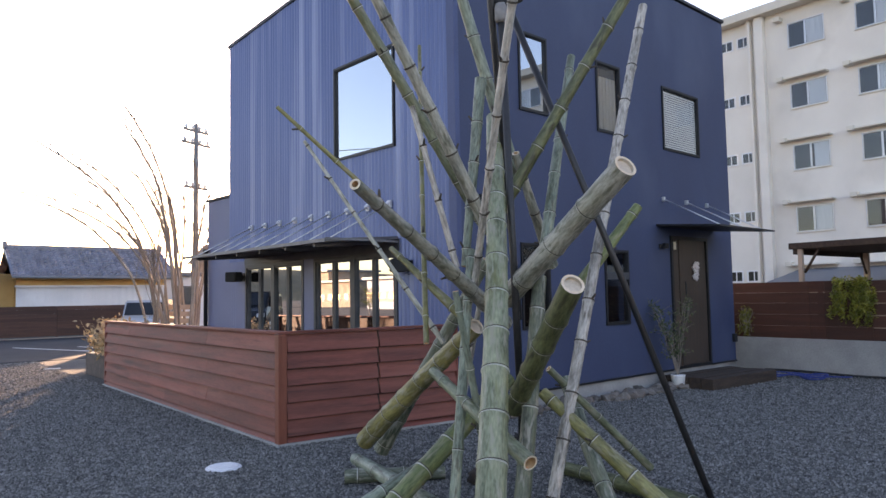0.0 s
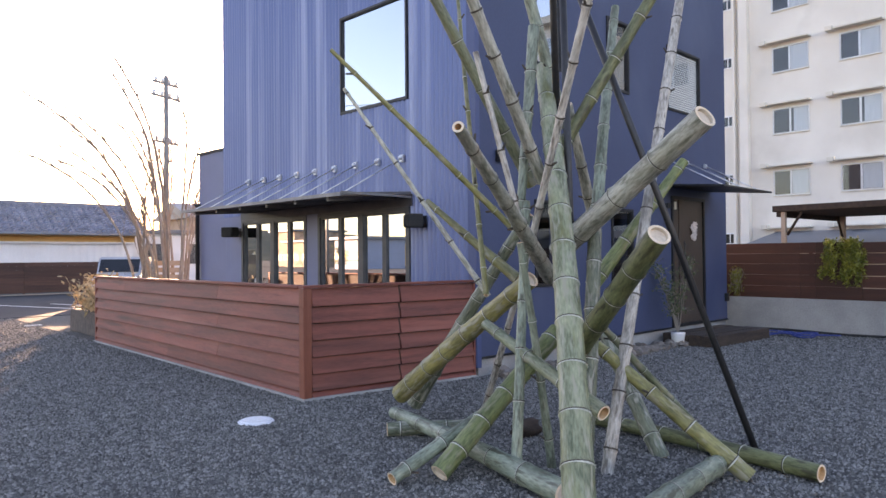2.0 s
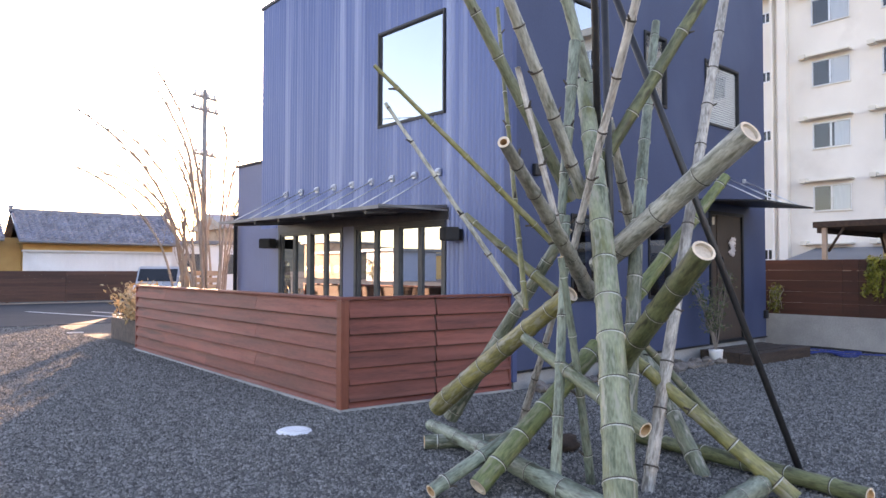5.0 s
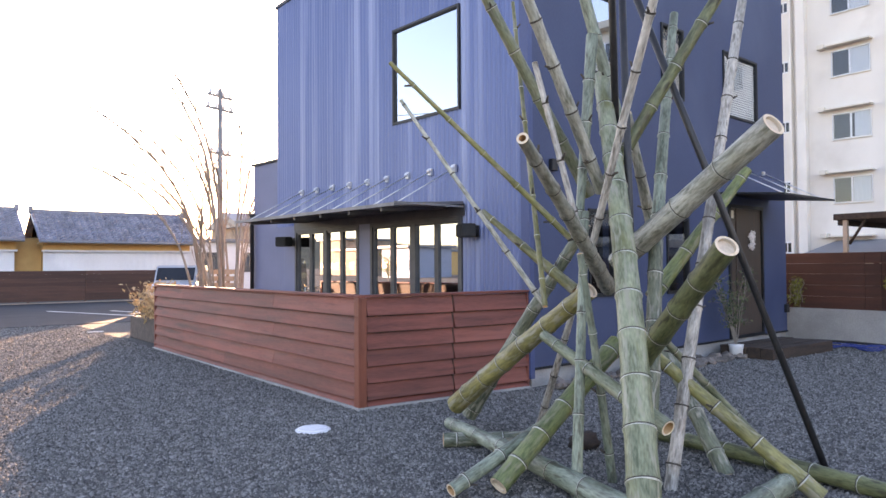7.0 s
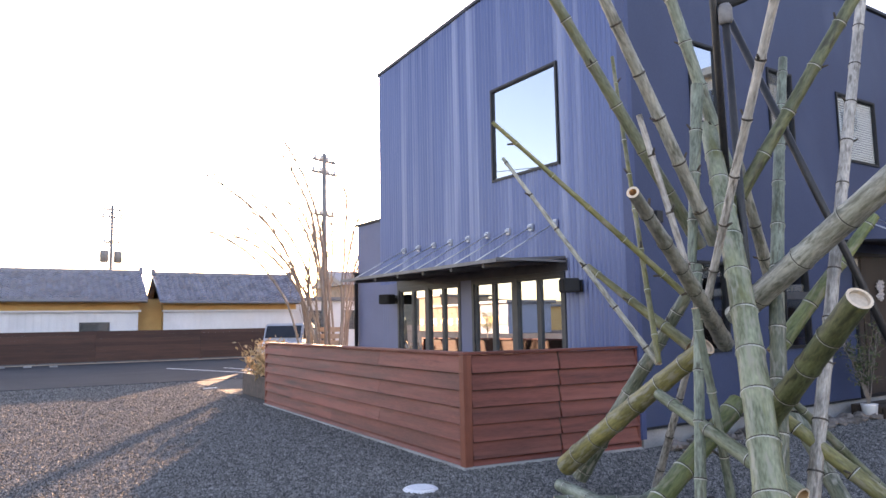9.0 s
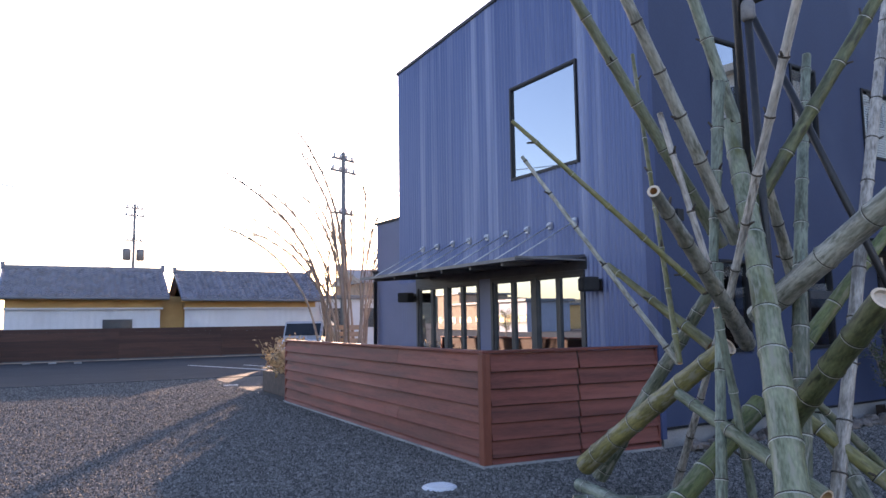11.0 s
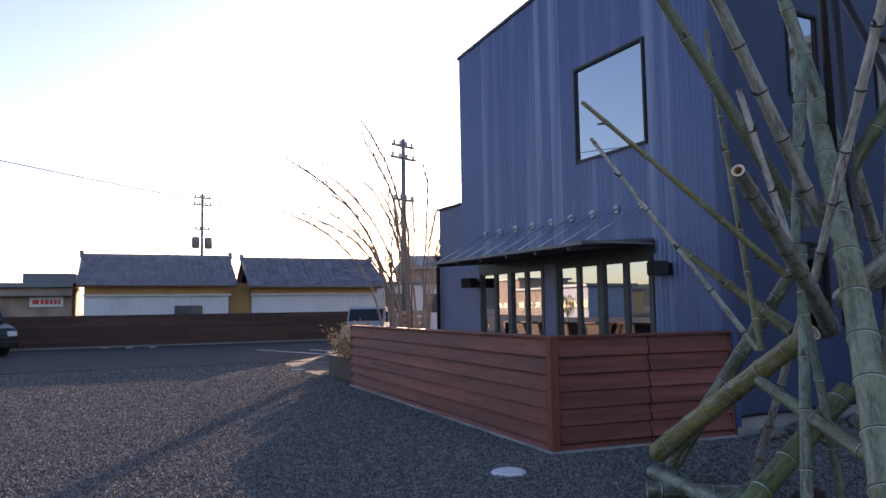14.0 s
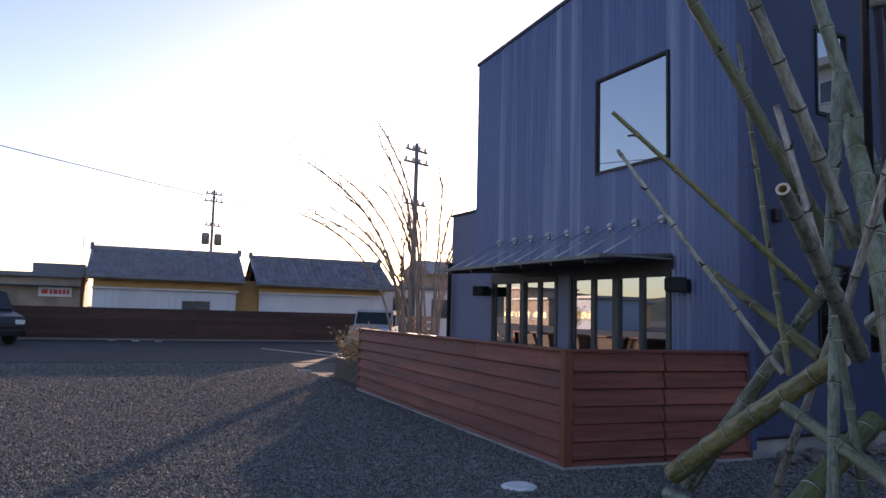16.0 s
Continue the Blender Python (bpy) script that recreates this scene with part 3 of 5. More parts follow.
# door swag
bm = bmesh.new()
rnd = random.Random(5)
for i in range(34):
    a = rnd.uniform(0, 6.28)
    h = rnd.uniform(-0.13, 0.13)
    r = rnd.uniform(0.0, 0.07)
    c = Vector((10.57 + r * math.cos(a), YF - 0.045 + rnd.uniform(-0.02, 0.02), 1.72 + h))
    q = Matrix.Translation(c) @ Euler((rnd.uniform(-1, 1), rnd.uniform(-1, 1), a)).to_matrix().to_4x4()
    bmesh.ops.create_cone(bm, cap_ends=True, segments=5, radius1=0.022, radius2=0.004, depth=0.09, matrix=q)
bm.transform(SITE)
swag = solid("door_swag", bm, PINK, "pale dried-flower swag hanging on the entrance door", "door decoration")

# loudspeakers on the front
for y, tilt in ((11.76, 25), (7.43, -25)):
    sp = thing("outdoor_speaker", "black weatherproof loudspeaker on a bracket on the corrugated front", "speaker", "terrace speakers")
    sp.matrix_world = SITE @ Matrix.Translation((XF - 0.2, y, 1.755))
    bm = boxes((-0.08, 0.1, -0.11, 0.11, -0.075, 0.085), bevel=0.02)
    bm.transform(Matrix.Rotation(radians(tilt), 4, "Z"))
    part("cabinet", bm, RUBBER, sp)
    bm = boxes((-0.088, -0.081, -0.09, 0.09, -0.06, 0.07), bevel=0.003)
    bm.transform(Matrix.Rotation(radians(tilt), 4, "Z"))
    part("grille", bm, RUBBER, sp)
    part("bracket", boxes((0.09, 0.185, -0.03, 0.03, -0.03, 0.03), (0.165, 0.185, -0.05, 0.05, -0.07, 0.07), bevel=0.004), BLACK_TRIM, sp)

# ---- terrace fence ----
FX, FY, FT = 3.43, 6.385, 1.045
fence = thing("terrace_fence", "red-brown stained lapped-board fence round the terrace", "fence", at=(FX, FY, 0))
fw = Matrix.Translation((-FX, -FY, 0))


def fp(name, bm, material, label=""):
    ob = part(name, bm, material, fence, label)
    ob.matrix_parent_inverse = fw
    return ob


def short_side(bm):
    """Turns what was built along x to the run that meets the building's corner."""
    bm.transform(Matrix.Translation((FX, FY, 0)) @ Matrix.Rotation(radians(-3.75), 4, "Z") @ Matrix.Translation((-FX, -FY, 0)))
    return bm


FE = 5.49
ROWS_Z = [0.03] + [0.09 + 0.158 * i for i in range(6)] + [FT]
rng = random.Random(3)


def lap(axis, p, u0, u1, z0, z1, out):
    """One lapped board: its lower edge stands proud of the board below."""
    bm, lo, hi = bmesh.new(), 0.036 + rng.uniform(0, 0.004), 0.004
    z1 -= 0.013 if z1 < FT else 0.0
    c = [(lo, z0), (hi, z1), (-0.012, z1), (-0.012, z0)]
    ends = []
    for u in (u0 + 0.001, u1 - 0.001):
        ends.append([bm.verts.new((p - o * 1.0, u, z) if axis == "x" else (u, p - o, z)) for o, z in c])
    a, b = ends
    for k in range(4):
        bm.faces.new((a[k], a[(k + 1) % 4], b[(k + 1) % 4], b[k]))
    bm.faces.new(a[::-1])
    bm.faces.new(b)
    bmesh.ops.recalc_face_normals(bm, faces=bm.faces[:])
    return bm


for i in range(7):
    cuts = [FY + 0.06] + ([9.85] if i % 2 else [8.3, 11.54]) + [13.0]
    for u0, u1 in zip(cuts, cuts[1:]):
        fp("board", lap("x", FX + 0.02, u0, u1, ROWS_Z[i], ROWS_Z[i + 1], -1), RED_WOOD)
    for u0, u1 in ((FX + 0.072, 4.485), (4.505, FE - 0.02)):
        fp("board", short_side(lap("y", FY + 0.02, u0, u1, ROWS_Z[i], ROWS_Z[i + 1], -1)), RED_WOOD)
fp("corner_post", boxes((FX - 0.028, FX + 0.06, FY - 0.028, FY + 0.06, 0.0, FT + 0.004), bevel=0.006), RED_POST, "squared corner post")
fp("post", short_side(boxes((4.488, 4.502, FY + 0.005, FY + 0.09, 0.0, FT), bevel=0.001)), DARK_WOOD)
fp("post", short_side(boxes((FE - 0.02, FE + 0.01, FY - 0.012, FY + 0.1, 0.0, FT), bevel=0.004)), RED_WOOD)
fp("post", boxes((FX - 0.01, FX + 0.09, 13.0, 13.05, 0.0, FT), bevel=0.004), RED_WOOD)
fp("back_lining", boxes((FX + 0.034, FX + 0.05, FY + 0.07, 13.0, 0.03, FT)), DARK_WOOD)
fp("back_lining", short_side(boxes((FX + 0.07, FE - 0.01, FY + 0.034, FY + 0.05, 0.03, FT))), DARK_WOOD)
fp("cap_rail", boxes((FX - 0.02, FX + 0.1, FY + 0.1, 13.05, FT + 0.005, FT + 0.03), bevel=0.004), RED_WOOD, "weathered cap rail")
fp("cap_rail", short_side(boxes((FX - 0.022, FE + 0.01, FY - 0.022, FY + 0.098, FT + 0.005, FT + 0.03), bevel=0.004)), RED_WOOD, "weathered cap rail")
fp("footing", boxes((FX - 0.035, FX + 0.12, FY + 0.12, 13.05, -0.05, 0.028), bevel=0.004), CONCRETE, "low concrete footing")
fp("footing", short_side(boxes((FX - 0.037, FE + 0.01, FY - 0.035, FY + 0.118, -0.05, 0.028), bevel=0.004)), CONCRETE, "low concrete footing")
bm = boxes((FX + 0.13, 5.46, FY + 0.13, 13.0, 0.0, 0.09))
for w in bm.verts:
    if w.co.x > 5:
        w.co.x -= 0.0652 * (w.co.y - FY)
solid("terrace_floor", bm, OLD_WOOD, "timber terrace floor behind the fence", kind="structure")

# drain cover
bm = bmesh.new()
prof = [(0.0, 0.022), (0.118, 0.022), (0.122, 0.02), (0.124, 0.012), (0.14, 0.012), (0.146, 0.006), (0.147, -0.03)]
N = 40
rings = [[bm.verts.new((r * math.cos(2 * math.pi * k / N), r * math.sin(2 * math.pi * k / N), z)) for k in range(N)] for r, z in prof[1:]]
mid = bm.verts.new((0, 0, 0.022))
for k in range(N):
    bm.faces.new((mid, rings[0][k], rings[0][(k + 1) % N]))
    for a, b in zip(rings, rings[1:]):
        bm.faces.new((a[k], b[k], b[(k + 1) % N], a[(k + 1) % N]))
for k in range(6):
    box(bm, -0.09, 0.09, -0.08 + k * 0.03, -0.07 + k * 0.03, 0.021, 0.024)
bm.transform(Matrix.Translation((2.716, 5.942, 0)))
solid("drain_cover", bm, CAP_MAT, "round pale plastic drain cover set in the gravel", "drain cover")

# ---- bamboo sculpture ----
rng_b = random.Random(11)
culms = []


def culm(p, q, r0, r1, kind, gap=None, bend=None, name="bamboo_culm"):
    """A cut bamboo culm from its foot p to its head q: hollow, with a ridge at each node."""
    p, q = Vector(p), Vector(q)
    d = q - p
    length = d.length
    turn = d.to_track_quat("Z", "Y").to_matrix().to_4x4()
    ob_m = Matrix.Translation(p) @ turn
    gap = gap or (0.265 if r0 > 0.06 else 0.33) * rng_b.uniform(0.92, 1.08)
    zs_n, z = [], gap * rng_b.uniform(0.3, 0.8)
    while z < length - 0.05:
        zs_n.append(z)
        z += gap * rng_b.uniform(0.9, 1.12)
    rad = lambda s: r0 + (r1 - r0) * s / length
    prof = [(0.0, rad(0))]
    for z in zs_n:
        r = rad(z)
        up = 1.06 if r > 0.045 else 1.12 if r > 0.025 else 1.2
        prof += [(z - 0.06, r * 0.985), (z - 0.02, r * 1.01), (z - 0.006, r * up), (z + 0.001, r * (up - 0.05)), (z + 0.008, r * up), (z + 0.022, r * 1.01), (z + 0.05, r * 0.985)]
    prof.append((length, rad(length)))
    prof = [a for i, a in enumerate(prof) if i == 0 or a[0] > prof[i - 1][0] + 1e-4]
    bow_a, bow = rng_b.uniform(0, 6.28), length * rng_b.uniform(0.0, 0.006)
    if bend:
        side_way = turn.to_3x3().transposed() @ Vector((bend[0], bend[1], 0))
        bow_a, bow = math.atan2(side_way.y, side_way.x), bend[2]
    n = 18 if r0 > 0.03 else 12

    def off(z):
        k = bow * math.sin(math.pi * z / length)
        return k * math.cos(bow_a), k * math.sin(bow_a)

    bm, rings = bmesh.new(), []
    ph = rng_b.uniform(0, 6.28)
    for z, r in prof:
        ox, oy = off(z)
        rings.append([bm.verts.new((ox + r * (1 + 0.02 * math.sin(2 * t + ph)) * math.cos(t), oy + r * (1 + 0.02 * math.sin(2 * t + ph)) * math.sin(t), z)) for t in (2 * math.pi * k / n for k in range(n))])
    for a, b in zip(rings, rings[1:]):
        for k in range(n):
            f = bm.faces.new((a[k], a[(k + 1) % n], b[(k + 1) % n], b[k]))
            f.smooth = True
    skin = link(name, bm, BAMBOO[kind])
    skin.matrix_world = ob_m
    # cut ends: an annulus, the inner wall and a diaphragm
    for z, sgn in ((0.0, -1), (length, 1)):
        r = rad(z)
        inner = r * (0.76 if r > 0.03 else 0.6)
        bm = bmesh.new()
        outs = [bm.verts.new((r * 0.985 * math.cos(t), r * 0.985 * math.sin(t), z + 0.001 * sgn)) for t in (2 * math.pi * k / n for k in range(n))]
        ins = [bm.verts.new((inner * math.cos(t), inner * math.sin(t), z + 0.001 * sgn)) for t in (2 * math.pi * k / n for k in range(n))]
        for k in range(n):
            bm.faces.new((outs[k], outs[(k + 1) % n], ins[(k + 1) % n], ins[k]))
        bmesh.ops.recalc_face_normals(bm, faces=bm.faces[:])
        part("cut_rim", bm, CUT, skin)
        bm = bmesh.new()
        deep = min(0.07, length * 0.2) * (0.35 + rng_b.random())
        deep = 0.02 if r > 0.055 else deep
        a = [bm.verts.new((inner * math.cos(t), inner * math.sin(t), z + 0.001 * sgn)) for t in (2 * math.pi * k / n for k in range(n))]
        b = [bm.verts.new((inner * math.cos(t), inner * math.sin(t), z - deep * sgn)) for t in (2 * math.pi * k / n for k in range(n))]
        for k in range(n):
            bm.faces.new((a[k], b[k], b[(k + 1) % n], a[(k + 1) % n]))
        bm.faces.new(b)
        part("hollow", bm, PALE_PITH if r > 0.055 else PITH, skin)
    for z in zs_n:
        r, (ox, oy) = rad(z), off(z)
        bm = bmesh.new()
        dark = kind in ("pale", "grey") and r < 0.045
        up = 1.06 if r > 0.045 else 1.12 if r > 0.025 else 1.2
        lo, hi = (z - 0.0015, z + 0.0105) if dark else (z - 0.0095, z - 0.001)
        rr = [bm.verts.new((ox + k2 * math.cos(t), oy + k2 * math.sin(t), zz)) for zz, k2 in ((lo, r * (up if dark else 1.03)), ((lo + hi) / 2, r * (up + 0.025)), (hi, r * (up + 0.01))) for t in (2 * math.pi * k / n for k in range(n))]
        for j in range(2):
            for k in range(n):
                f = bm.faces.new((rr[j * n + k], rr[j * n + (k + 1) % n], rr[(j + 1) * n + (k + 1) % n], rr[(j + 1) * n + k]))
                f.smooth = True
        part("node_ring", bm, NODE_DARK if dark else NODE, skin)
        if not dark and r > 0.025:
            bm = bmesh.new()
            rr = [bm.verts.new((ox + r * (up + 0.012) * math.cos(t), oy + r * (up + 0.012) * math.sin(t), zz)) for zz in (z - 0.001, z + 0.0055) for t in (2 * math.pi * k / n for k in range(n))]
            for k in range(n):
                bm.faces.new((rr[k], rr[(k + 1) % n], rr[n + (k + 1) % n], rr[n + k])).smooth = True
            part("node_scar", bm, NODE_DARK, skin)
        if r < 0.045 and rng_b.random() < 0.6:
            t = rng_b.uniform(0, 6.28)
            s = Vector((ox + r * math.cos(t), oy + r * math.sin(t), z + 0.01))
            e = s + Vector((0.03 * math.cos(t), 0.03 * math.sin(t), 0.028))
            part("branch_stub", tube(bmesh.new(), [s - (e - s) * 0.3, e], [0.009, 0.006], 7), NODE_DARK, skin)
    words = {"green": "thick green bamboo culm with pale bloom", "olive": "olive-green cut bamboo culm", "grey": "grey weathered cut bamboo culm", "mossy": "thick mossy yellow-green bamboo culm", "blue": "blue-green bamboo culm with waxy bloom", "yellow": "yellow-green bamboo culm", "dark": "dark green bamboo culm with pale patches", "pale": "pale dry tan bamboo culm", "bright": "bright green split bamboo culm"}[kind]
    where = "lying on the gravel" if max(p.z, q.z) < 0.2 else "leaning in the bundle"
    tagged(skin, words + " " + where, "bamboo", "bamboo sculpture")
    culms.append(skin)
    return skin


culm((2.556, 2.528, -0.03), (3.975, 3.935, 2.69), 0.084, 0.056, "green", bend=(0.73, -0.68, 0.035))
culm((3.83, 3.69, 1.36), (3.60, 2.49, 2.07), 0.075, 0.069, "grey", 0.42)
culm((3.64, 3.44, 0.67), (3.17, 2.51, 1.43), 0.067, 0.062, "olive")
culm((3.39, 3.96, 0.88), (3.22, 2.89, 0.48), 0.034, 0.045, "green")
culm((3.59, 5.15, 0.22), (3.574, 3.716, 1.179), 0.078, 0.058, "mossy")
culm((3.81, 5.25, 0.09), (4.18, 4.27, 1.66), 0.068, 0.044, "dark")
culm((2.78, 3.74, 0.06), (3.88, 3.75, 0.81), 0.061, 0.063, "bright")
culm((2.53, 3.87, 0.05), (3.24, 3.86, 0.30), 0.041, 0.046, "blue")
culm((3.42, 5.02, 0.12), (3.00, 2.98, 0.07), 0.045, 0.070, "blue")
culm((3.20, 4.81, 0.06), (3.83, 4.41, 0.06), 0.052, 0.048, "dark")
culm((4.39, 2.23, 0.06), (4.59, 3.94, 0.06), 0.052, 0.051, "olive")
culm((4.09, 2.69, 0.08), (2.90, 2.50, 0.08), 0.060, 0.064, "blue")
culm((4.14, 2.53, 0.02), (3.89, 3.43, 0.74), 0.053, 0.038, "yellow")
culm((4.93, 3.36, 0.10), (4.09, 3.56, 0.87), 0.032, 0.024, "green")
culm((4.22, 3.15, -0.03), (4.64, 3.90, 0.72), 0.057, 0.050, "dark")
culm((3.65, 3.19, -0.03), (5.36, 3.58, 3.76), 0.041, 0.036, "pale")
culm((3.82, 3.77, 1.91), (4.57, 3.12, 3.54), 0.044, 0.040, "olive")
culm((4.00, 3.50, 1.57), (4.79, 3.88, 3.30), 0.044, 0.032, "blue")
culm((3.37, 3.15, -0.03), (3.89, 3.43, 1.50), 0.053, 0.046, "dark")
culm((4.10, 4.16, 1.87), (2.53, 4.33, 4.11), 0.048, 0.031, "green")
culm((3.67, 3.69, 1.83), (2.23, 3.46, 3.71), 0.042, 0.026, "grey")
culm((4.12, 3.86, 2.26), (3.54, 4.02, 4.14), 0.047, 0.037, "blue")
culm((3.48, 3.62, 1.44), (2.83, 2.43, 3.27), 0.024, 0.024, "pale")
culm((3.53, 3.77, 1.58), (3.76, 3.83, 2.92), 0.028, 0.042, "blue")
culm((3.15, 3.71, 1.09), (3.99, 4.86, 3.51), 0.018, 0.015, "yellow")
culm((3.26, 3.53, 1.56), (3.03, 3.66, 2.57), 0.021, 0.018, "pale")
culm((3.60, 3.90, 1.52), (2.46, 4.38, 2.64), 0.023, 0.013, "yellow")
culm((3.73, 4.27, 1.04), (3.02, 5.08, 2.61), 0.021, 0.013, "grey")
culm((3.92, 4.15, 1.16), (3.79, 5.03, 1.79), 0.044, 0.022, "yellow")
culm((4.10, 4.00, 1.18), (2.08, 2.79, 1.88), 0.060, 0.027, "grey")
culm((4.22, 3.71, 1.11), (4.88, 3.35, 2.03), 0.055, 0.036, "bright")
culm((4.59, 3.96, 1.61), (3.94, 3.68, 2.38), 0.046, 0.027, "grey")
culm((3.12, 3.45, -0.03), (3.56, 3.74, 1.69), 0.035, 0.028, "blue")
culm((4.30, 4.91, 0.00), (3.83, 3.95, 1.39), 0.033, 0.019, "pale")
culm((3.51, 3.50, 0.0), (3.18, 3.45, 1.41), 0.030, 0.020, "blue")


# black prop and centre poles
prop = solid("prop_pole", tube(bmesh.new(), [(4.87, 2.83, -0.03), (4.42, 3.31, 1.8), (3.96, 3.75, 3.5)], [0.023, 0.024, 0.026], 14), BLACK_POLE, "black painted pole propping up the bamboo bundle", "pole")
mast = thing("centre_mast", "black steel mast standing inside the bamboo bundle", "mast", at=(3.82, 3.54, 0))
mi = Matrix.Translation((-3.82, -3.54, 0))
for nm, bm, mt in (
    ("pole", tube(bmesh.new(), [(3.821, 3.538, -0.03), (3.654, 3.495, 3.26)], [0.026, 0.024], 14), BLACK_POLE),
    ("flat_bar", tube(bmesh.new(), [(4.25, 4.0, 1.2), (3.649, 3.571, 3.2), (3.414, 3.404, 4.0)], [0.026, 0.026, 0.026], 6), BLACK_POLE),
    ("clamp", tube(bmesh.new(), [(3.66, 3.497, 3.2), (3.657, 3.496, 3.22), (3.654, 3.495, 3.3), (3.65, 3.494, 3.33)], [0.034, 0.044, 0.044, 0.03], 12), STEEL),
    ("rubber_tie", tube(bmesh.new(), [(3.60, 3.56, 3.36), (3.69, 3.50, 3.34), (3.78, 3.44, 3.38), (3.86, 3.5, 3.42)], [0.02, 0.032, 0.03, 0.014], 9), RUBBER),
    ("strap", tube(bmesh.new(), [(3.79, 3.53, 0.6), (3.787, 3.53, 0.72)], [0.06, 0.055], 12), RUBBER),
    ("strap", tube(bmesh.new(), [(3.806, 3.534, 0.3), (3.80, 3.532, 0.46)], [0.055, 0.06], 12), RUBBER),
):
    o = part(nm, bm, mt, mast)
    o.matrix_parent_inverse = mi
bm = bmesh.new()
bmesh.ops.create_icosphere(bm, subdivisions=3, radius=1.0)
for vv in bm.verts:
    vv.co *= 1 + 0.25 * noise.noise(vv.co * 1.7) + 0.18 * noise.noise(vv.co * 5.0)
    vv.co = Vector((vv.co.x * 0.13, vv.co.y * 0.09, max(-0.04, vv.co.z * 0.075 + 0.05)))
bm.transform(Matrix.Translation((4.0, 4.15, 0)))
solid("root_stump", bm, DARK_TIMBER, "dark earthy root stump at the foot of the bamboo", "stump", smooth=True)

# ---- entrance yard ----
step_t = thing("entrance_step", "low step of weathered dark timbers before the entrance", "step", at=(10.4, 6.0, 0))
for i, (y0, y1) in enumerate(((5.62, 5.8), (5.81, 6.0), (6.01, 6.2), (6.21, 6.42))):
    o = part("sleeper", boxes((9.55 + 0.01 * (i % 2), 11.35 - 0.02 * (i % 3), y0, y1, -0.01, 0.165 + 0.004 * (i % 2)), bevel=0.012), DARK_TIMBER, step_t)
    o.matrix_parent_inverse = Matrix.Translation((-10.4, -6.0, 0))
rk = random.Random(8)
for i in range(130):
    x = 5.5 + rk.random() ** 0.85 * 4.0
    y = YF - 0.1 - rk.random() * (0.36 if x > 7.6 else 0.2)
    s = rk.uniform(0.03, 0.082)
    bm = bmesh.new()
    bmesh.ops.create_icosphere(bm, subdivisions=2, radius=1.0)
    o = Vector((rk.random() * 9, rk.random() * 9, i))
    sq = rk.uniform(0.5, 0.9)
    for vv in bm.verts:
        vv.co *= 1 + 0.7 * noise.noise(vv.co * 1.0 + o) + 0.4 * noise.noise(vv.co * 2.3 + o)
        vv.co.z *= sq
    bm.transform(SITE @ Matrix.Translation((x, y, s * sq * 0.7)) @ Matrix.Rotation(rk.uniform(0, 6.28), 4, "Z") @ Matrix.Scale(s, 4))
    solid("rock", bm, ROCK, "rough brown-grey stone edging the wall", "stone", "edging stones")
# potted shrub
pot = thing("potted_shrub", "sparse leafy olive shrub in a white pot", "potted plant", at=(9.48, 6.12, 0))
bm = tube(bmesh.new(), [(0, 0, 0.0), (0, 0, 0.185), (0, 0, 0.2)], [0.078, 0.1, 0.106], 24)
part("pot", bm, WHITE_POT, pot, "white plastic pot", True)
bm, lv, lf = bmesh.new(), [], []
rp = random.Random(4)
tips = []
for i in range(9):
    a, sp = rp.uniform(0, 6.28), rp.uniform(0.08, 0.36)
    pts = [Vector((0, 0, 0.18))]
    h = rp.uniform(0.7, 1.15)
    for k in range(1, 7):
        t = k / 6
        pts.append(Vector((sp * t ** 1.3 * math.cos(a) + rp.uniform(-0.02, 0.02), sp * t ** 1.3 * math.sin(a) + rp.uniform(-0.02, 0.02), 0.18 + h * t)))
    tube(bm, pts, [0.01 * (1 - 0.8 * k / 6) for k in range(7)], 5)
    for k in range(2, 7):
        for j in range(3):
            e = pts[k] + Vector((rp.uniform(-0.13, 0.13), rp.uniform(-0.13, 0.13), rp.uniform(0.0, 0.14)))
            tube(bm, [pts[k], e], [0.003, 0.0015], 4)
            tips.append((pts[k], e))
tagged(part("branching", bm, BARK, pot), kind="stuff")


def leaf_cloud(rows, size, rnd_, per):
    v_, f_ = [], []
    for s, e in rows:
        for _ in range(per):
            c = s.lerp(e, rnd_.random()) + Vector((rnd_.uniform(-1, 1), rnd_.uniform(-1, 1), rnd_.uniform(-1, 1))) * size * 0.8
            q = Euler((rnd_.uniform(-1.2, 1.2), rnd_.uniform(-1.2, 1.2), rnd_.uniform(0, 6.28))).to_matrix()
            L = size * rnd_.uniform(0.6, 1.2)
            k = len(v_)
            for o in ((0, 0, 0), (L * 0.5, L * 0.22, L * 0.06), (L, 0, 0), (L * 0.5, -L * 0.22, L * 0.06)):
                v_.append(tuple(c + q @ Vector(o)))
            f_.append((k, k + 1, k + 2, k + 3))
    return v_, f_


lv = raw("foliage", *leaf_cloud(tips, 0.05, rp, 7), GREEN_LEAF)
lv.parent = pot
tagged(lv, kind="stuff")

